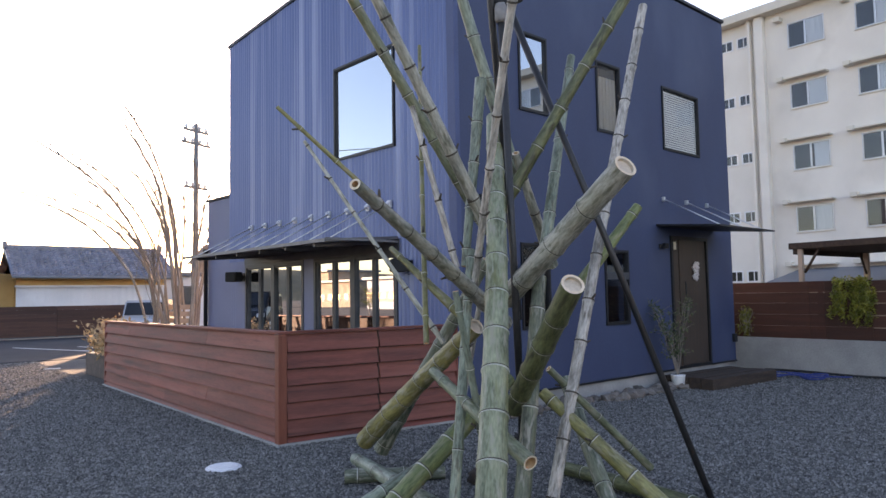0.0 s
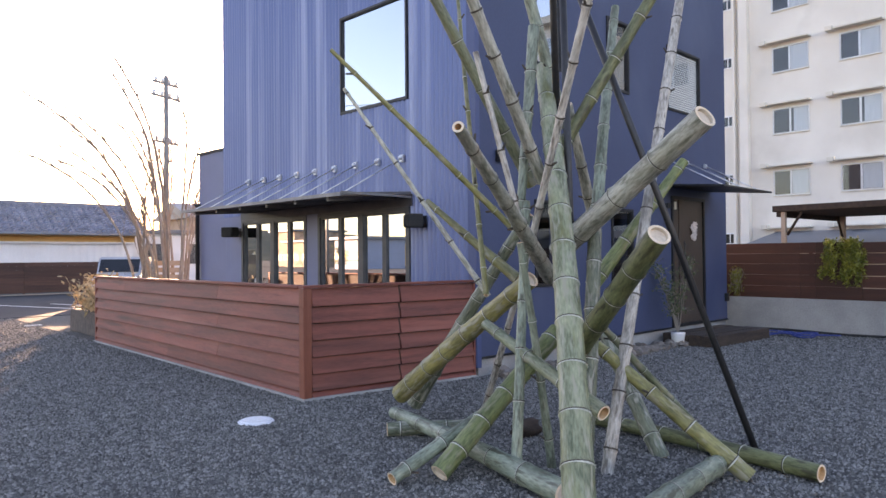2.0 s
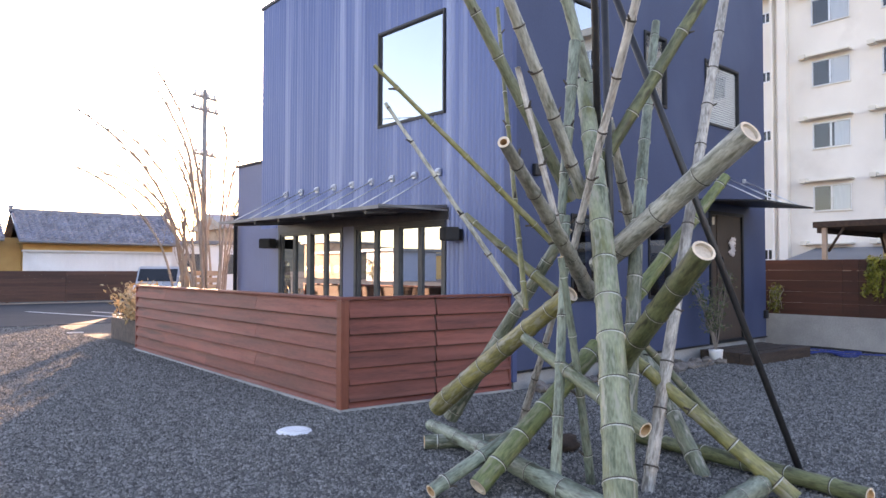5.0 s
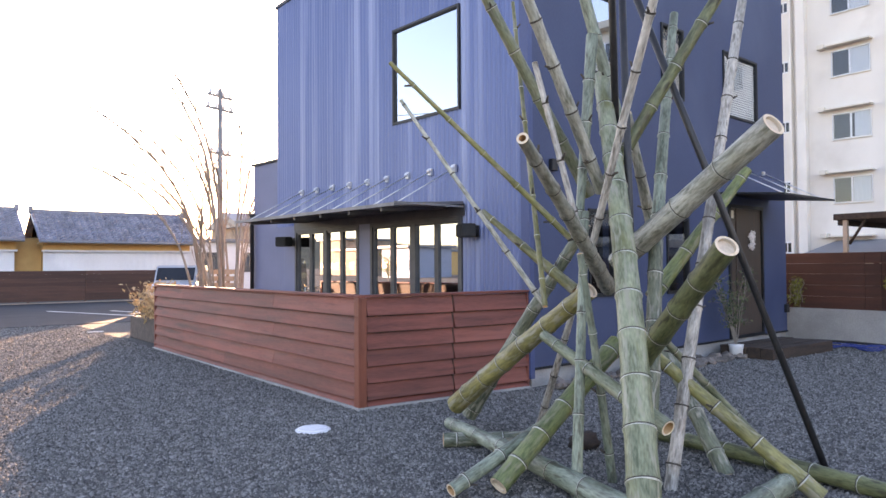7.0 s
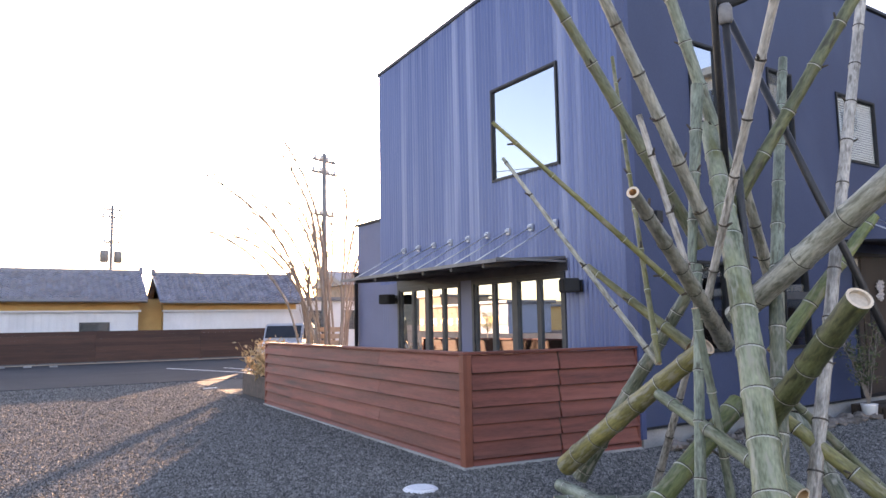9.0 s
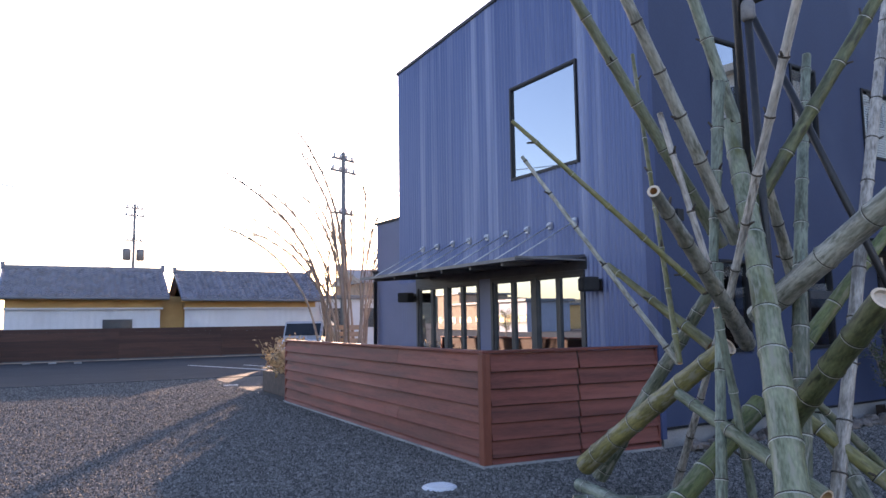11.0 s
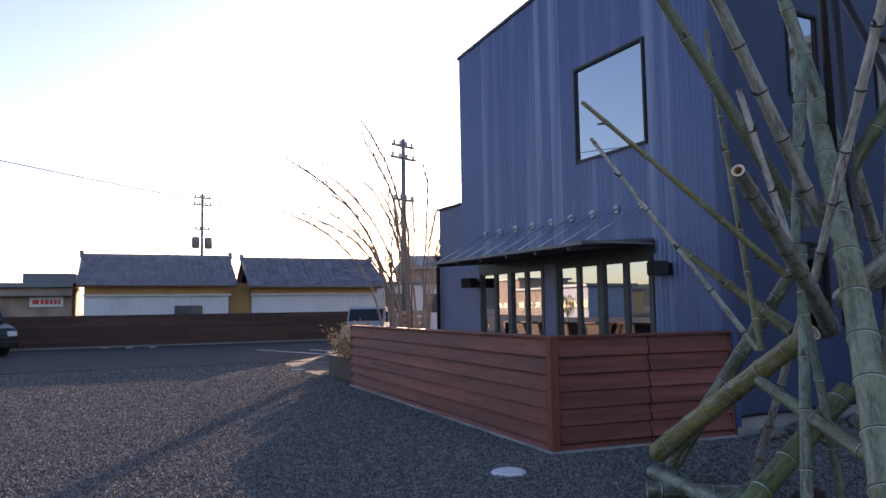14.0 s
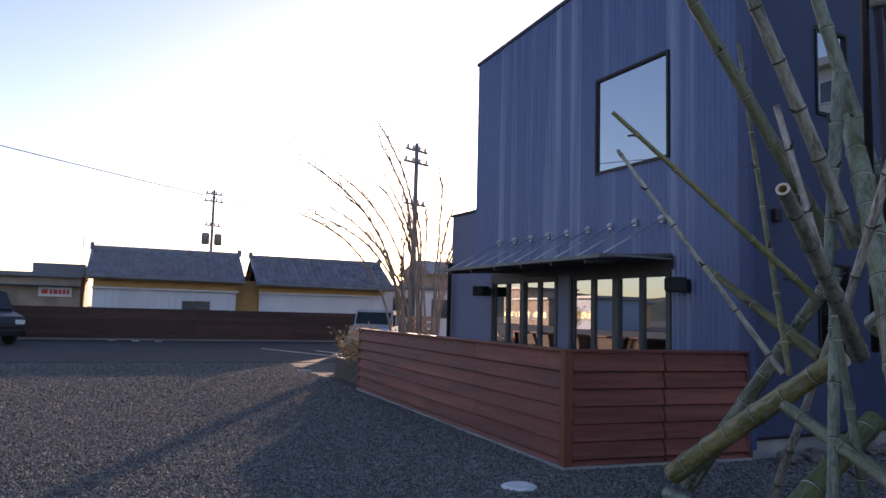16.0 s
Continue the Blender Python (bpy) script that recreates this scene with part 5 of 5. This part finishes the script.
tan = thing("flat_roofed_house", "pale flat-roofed house beyond the bare tree", "house", "distant houses", at=(16.5, 42, 0))
part("wall", boxes((-4.3, 4.3, -2.5, 2.5, 0, 2.75)), SHEET_WHITE, tan)
part("roof", boxes((-4.6, 4.6, -2.8, 2.8, 2.751, 2.95), bevel=0.03), GREY_ROOF, tan)
for xx in (-2.8, -0.4, 2.2):
    wd = part("window", boxes((xx - 0.6, xx + 0.6, -2.54, -2.501, 1.1, 2.2)), GREY_FRAME, tan)
    part("pane", boxes((xx - 0.54, xx + 0.54, -2.552, -2.545, 1.16, 2.14)), GLASS_DARK, wd)
solid("link_wall", boxes((4.1, 5.2, 37.4, 37.6, 0, 2.75), bevel=0.02), YELLOW_WALL, "ochre plaster wall closing the gap between the houses", "wall")

# far houses beyond the tree
for x, y, w, d_, h, label in ((24.5, 55, 8, 7, 4.4, "distant grey house beyond the building"), (13.2, 60, 6, 6, 3.4, "distant pale house beyond the car park")):
    fh = thing("distant_house", label, "house", "distant houses", at=(x, y, 0))
    part("wall", boxes((-w / 2, w / 2, -d_ / 2, d_ / 2, 0, h)), TAN_WALL, fh)
    bm = bmesh.new()
    vv = [bm.verts.new(c) for c in ((-w / 2 - 0.4, -d_ / 2 - 0.4, h), (w / 2 + 0.4, -d_ / 2 - 0.4, h), (w / 2 + 0.4, d_ / 2 + 0.4, h), (-w / 2 - 0.4, d_ / 2 + 0.4, h), (-w / 2 - 0.4, 0, h + 1.3), (w / 2 + 0.4, 0, h + 1.3))]
    for f in ((0, 1, 5, 4), (2, 3, 4, 5), (0, 4, 3), (1, 2, 5), (3, 2, 1, 0)):
        bm.faces.new([vv[i] for i in f])
    part("roof", bm, GREY_ROOF, fh)
    for k in range(3):
        xx = -w / 2 + w * (k + 0.5) / 3
        wd = part("window", boxes((xx - 0.5, xx + 0.5, -d_ / 2 - 0.04, -d_ / 2 - 0.001, 1.0, 2.0)), GREY_FRAME, fh)
        part("pane", boxes((xx - 0.44, xx + 0.44, -d_ / 2 - 0.05, -d_ / 2 - 0.042, 1.06, 1.94)), GLASS_DARK, wd)

# ---- apartment block ----
AXF = 32.0
block = thing("apartment_block", "five-storey cream apartment block with sliding windows", "apartment building")
block.matrix_world = Matrix.Translation((0.128, 0.036, 0.386)) @ Matrix.Scale(0.72, 4) @ Matrix.Translation((AXF + 5, 6, 0))
bi = Matrix.Translation((-AXF - 5, -6, 0))


def ap(nm, bm_, mt, words="", parent=None):
    o_ = part(nm, bm_, mt, parent or block, words)
    if parent is None:
        o_.matrix_parent_inverse = bi
    return o_


ap("wall", boxes((AXF, AXF + 10, -22, 34, -0.8, 13.95)), PLASTER, "stained cream rendered wall")
ap("roof", boxes((AXF - 0.55, AXF + 10.4, -22.4, 34.4, 13.951, 14.35), bevel=0.03), PLASTER_TRIM, "overhanging cream roof slab")
for y0, y1, dx in ((15.8, 16.2, 0.3), (16.42, 16.55, 0.28), (-3.4, -2.6, 0.28)):
    ap("pilaster", boxes((AXF - dx, AXF - 0.001, y0, y1, -0.8, 13.95), bevel=0.02), PLASTER)
COLS = [13.23, 10.42, 6.9, 4.1, 0.6, -6.0, -9.0, 21.5, 24.5]
for fl in range(5):
    zt = 2.3 + 2.75 * fl
    for y0 in COLS:
        y1 = y0 + 1.55
        wn_ = ap("window", frame_bm("x", AXF - 0.05, AXF + 0.02, y0, y1, zt - 1.12, zt, 0.028), WHITE_METAL)
        ym = (y0 + y1) / 2
        for k, (a, b) in enumerate(((y0 + 0.05, ym), (ym, y1 - 0.05))):
            part("pane", boxes((AXF - 0.02 - 0.012 * k, AXF - 0.014 - 0.012 * k, a, b, zt - 1.07, zt - 0.05)), GLASS_DARK, wn_)
            part("mullion", boxes((AXF - 0.04, AXF - 0.034, (b if k == 0 else a) - 0.025, (b if k == 0 else a) + 0.025, zt - 1.07, zt - 0.05)) if k == 0 else boxes((AXF - 0.044, AXF - 0.041, a + 0.03, a + 0.055, zt - 1.07, zt - 0.05)), WHITE_METAL, wn_)
        # near-black sheet on the wall, painted shade where a room would be
        part("room_shade_sheet", boxes((AXF - 0.0025, AXF - 0.0005, y0 + 0.05, y1 - 0.05, zt - 1.07, zt - 0.05)), INTERIOR_SHADE, wn_)
        part("curtain", boxes((AXF - 0.008, AXF - 0.003, y0 + 0.06, ym - (0.03 if (fl + int(y0)) % 3 else 0.12), zt - 1.06, zt - 0.06)), CURTAIN, wn_)
        part("sill", boxes((AXF - 0.06, AXF - 0.001, y0 - 0.04, y1 + 0.04, zt - 1.16, zt - 1.125), bevel=0.01), PLASTER_TRIM, wn_)
        if fl < 4:
            part("hood", boxes((AXF - 0.42, AXF - 0.001, y0 - 0.12, y1 + 0.14, zt + 0.16, zt + 0.23), bevel=0.015), PLASTER_TRIM, wn_)
        part("vent_box", boxes((AXF - 0.35, AXF - 0.001, y1 + 0.2, y1 + 0.48, zt + 0.14, zt + 0.34), bevel=0.02), PLASTER_TRIM, wn_)
    for y0 in (16.5, 17.36):
        wn_ = ap("small_window", frame_bm("x", AXF - 0.04, AXF + 0.02, y0, y0 + 0.68, zt - 0.5, zt + 0.04, 0.06), WHITE_PAINT)
        part("pane", boxes((AXF - 0.015, AXF - 0.008, y0 + 0.06, y0 + 0.62, zt - 0.44, zt - 0.02)), GLASS_DARK, wn_)
        # the same painted shade behind the small pane
        part("room_shade_sheet", boxes((AXF - 0.004, AXF - 0.001, y0 + 0.06, y0 + 0.62, zt - 0.44, zt - 0.02)), INTERIOR_SHADE, wn_)
        part("mullion", boxes((AXF - 0.035, AXF - 0.016, y0 + 0.32, y0 + 0.36, zt - 0.44, zt - 0.02)), WHITE_PAINT, wn_)

# ---- behind the camera: what the glass mirrors ----
FLIP = Matrix.Translation((2 * XF, 0, 0)) @ Matrix.Scale(-1, 4, (1, 0, 0))
ACROSS = SITE @ FLIP @ SITE.inverted() @ FLIP
TURN = 2 * 3.727


def across(x, y):
    w = ACROSS @ Vector((x, y, 0))
    return (w.x, w.y, 0)


for x, y, w, d_, h, mt, label in ((-58, 34, 7, 12, 2.6, PLASTER, "pale low shop across the street"), (-66, 58, 8, 10, 2.5, SHEET_WHITE, "white two-storey house across the street"), (-62, 10, 8, 14, 2.4, TAN_WALL, "tan house across the street"), (-55, 112, 10, 8, 6.0, TAN_WALL, "tan two-storey house beyond the car park"), (-50, 99, 8, 10, 3.9, TAN_WALL, "tan shop with a low roof beyond the car park"), (-55, 90.2, 10, 5, 3.6, YELLOW_WALL, "small ochre house beyond the car park"), (-40.8, 73, 6.4, 6, 3.6, BLUE_GREY, "blue-grey shuttered building beyond the car park"), (6, -30, 18, 8, 5.6, PLASTER, "cream house behind the yard")):
    fh = thing("street_house", label, "house", "houses across the street", at=across(x, y) if x < 0 else (x, y, 0))
    if x < 0:
        fh.rotation_euler = (0, 0, radians(TURN))
    part("wall", boxes((-w / 2, w / 2, -d_ / 2, d_ / 2, 0, h)), mt, fh)
    part("roof", boxes((-w / 2 - 0.5, w / 2 + 0.5, -d_ / 2 - 0.5, d_ / 2 + 0.5, h + 0.001, h + 0.35), bevel=0.05), GREY_ROOF, fh)
    for k in range(4):
        yy = -d_ / 2 + d_ * (k + 0.5) / 4
        wd = part("window", boxes((w / 2 + 0.001, w / 2 + 0.04, yy - 0.7, yy + 0.7, 0.9, 2.1)), GREY_FRAME, fh)
        part("pane", boxes((w / 2 + 0.042, w / 2 + 0.05, yy - 0.64, yy + 0.64, 0.96, 2.04)), GLASS_DARK, wd)
bm = boxes((-50, -42, -80, 160, -0.05, 0.01))
bm.transform(ACROSS)
solid("street", bm, ASPHALT, "asphalt street along the yard", kind="structure")
van("parked_car", "white car parked on the street", across(-40, 32), 95 + TURN, WHITE_PAINT, 3.4, 1.5, 1.5)
van("parked_car", "dark car parked on the street", across(-39.5, 44), 88 + TURN, VAN_GREY, 3.9, 1.6, 1.5)
utility_pole(across(-21.5, 52), 9.0, "concrete utility pole beyond the car park", False, 30)
young = thing("young_tree", "young tree with yellow-green leaves beyond the car park", "tree", at=across(-17, 43))
ry = random.Random(5)
part("trunk", tube(bmesh.new(), stem_path(ry, (0, 0, -0.05), (0, 0, 1), 2.0, (0, 0, 0), 6), [0.05, 0.045, 0.04, 0.035, 0.03, 0.02, 0.01], 8), BARK, young)
bm, rows_y = bmesh.new(), []
for i in range(34):
    tp = stem_path(ry, (0, 0, ry.uniform(0.6, 1.9)), (ry.uniform(-1, 1), ry.uniform(-1, 1), ry.uniform(0.2, 0.9)), ry.uniform(0.4, 0.95), (0, 0, 0.3), 5)
    tube(bm, tp, [0.014, 0.012, 0.01, 0.008, 0.006, 0.004], 5)
    rows_y += [(tp[2], tp[3]), (tp[3], tp[4]), (tp[4], tp[5])]
tagged(part("branching", bm, BARK, young), kind="stuff")
o = raw("foliage", *leaf_cloud(rows_y, 0.12, ry, 7), VINE_LEAF)
o.parent = young
tagged(o, kind="stuff")
v_, f_ = [], []
HN, HM = 90, 12
for i in range(HN + 1):
    t = radians(111 + 174 * i / HN)
    for j in range(HM + 1):
        r = 620 + 30 * j
        hgt = (31 + 13 * noise.noise(Vector((i * 0.09, 0.3, 0))) + 7 * noise.noise(Vector((i * 0.31, 5, 0))) + 1.5 * noise.noise(Vector((i * 1.3, j * 0.9, 2)))) * math.sin(math.pi / 2 * min(1, j / 7)) ** 1.2
        v_.append((r * math.cos(t), r * math.sin(t), max(0, hgt) - 0.5))
for i in range(HN):
    for j in range(HM):
        k = i * (HM + 1) + j
        f_.append((k, k + 1, k + HM + 2, k + HM + 1))
tagged(raw("backdrop", v_, f_, HILL, True), "wooded hills behind the street", kind="structure")

# ---- loose gravel ----
g = np.random.default_rng(7)
# packed evenly where the path passes near, thinner and coarser beyond
near, far, left, around = 290000, 80000, 110000, 130000
r_ = np.concatenate([np.sqrt(3.3 ** 2 + (11.0 ** 2 - 3.3 ** 2) * g.random(near)), 11 + 4.5 * g.random(far)])
th = radians(-8) + radians(120) * g.random(near + far)
px, py = 0.1 + r_ * np.cos(th), 0.4 + r_ * np.sin(th)
px, py = np.concatenate([px, -7 + 12.2 * g.random(left)]), np.concatenate([py, 6 + 13.5 * g.random(left)])
ra, ta = 12.0 * g.random(around) ** 0.6, 2 * math.pi * g.random(around)
px, py = np.concatenate([px, 0.5 + ra * np.cos(ta)]), np.concatenate([py, 0.5 + ra * np.sin(ta)])
keep = ~((px > FX - 0.03) & (py > FY - 0.03 - 0.0655 * (px - FX)) & (px < 5.51)) & ~((py > 6.19 + 0.0652 * (px - 5.51)) & (px > 5.5)) & (px < WX - 0.02) & (np.hypot(px - 2.716, py - 5.942) > 0.15) & ~((px > 3.5) & (py > 13) & (py < 15.45))
px, py = px[keep], py[keep]
cnt = len(px)
size = g.uniform(0.0075, 0.0145, cnt) * (1 + np.clip((np.hypot(px, py) - 6) / 20, 0, 0.4))
base = np.array([(1, 0, -0.3), (0, 1, -0.3), (-1, 0, -0.3), (0, -1, -0.3), (0, 0, 0.75)], float)
pt = base[None] * g.uniform(0.65, 1.3, (cnt, 1, 3)) + g.normal(0, 0.24, (cnt, 5, 3))
an_ = g.uniform(0, 6.28, cnt)
ca, sa = np.cos(an_)[:, None], np.sin(an_)[:, None]
pt = np.stack([pt[..., 0] * ca - pt[..., 1] * sa, pt[..., 0] * sa + pt[..., 1] * ca, pt[..., 2]], -1) * size[:, None, None]
pt += np.stack([px, py, size * 0.3], -1)[:, None]
tri_ = np.array([(0, 1, 4), (1, 2, 4), (2, 3, 4), (3, 0, 4)])
idx = (tri_[None] + (np.arange(cnt) * 5)[:, None, None]).reshape(-1)
me = bpy.data.meshes.new("gravel")
me.vertices.add(cnt * 5)
me.vertices.foreach_set("co", pt.reshape(-1))
me.loops.add(len(idx))
me.loops.foreach_set("vertex_index", idx.astype(np.int32))
me.polygons.add(len(idx) // 3)
me.polygons.foreach_set("loop_start", np.arange(0, len(idx), 3, dtype=np.int32))
me.update(calc_edges=True)
me.materials.append(STONE)
tagged(new("gravel", me), "loose grey crushed stones covering the yard", "gravel", kind="stuff")
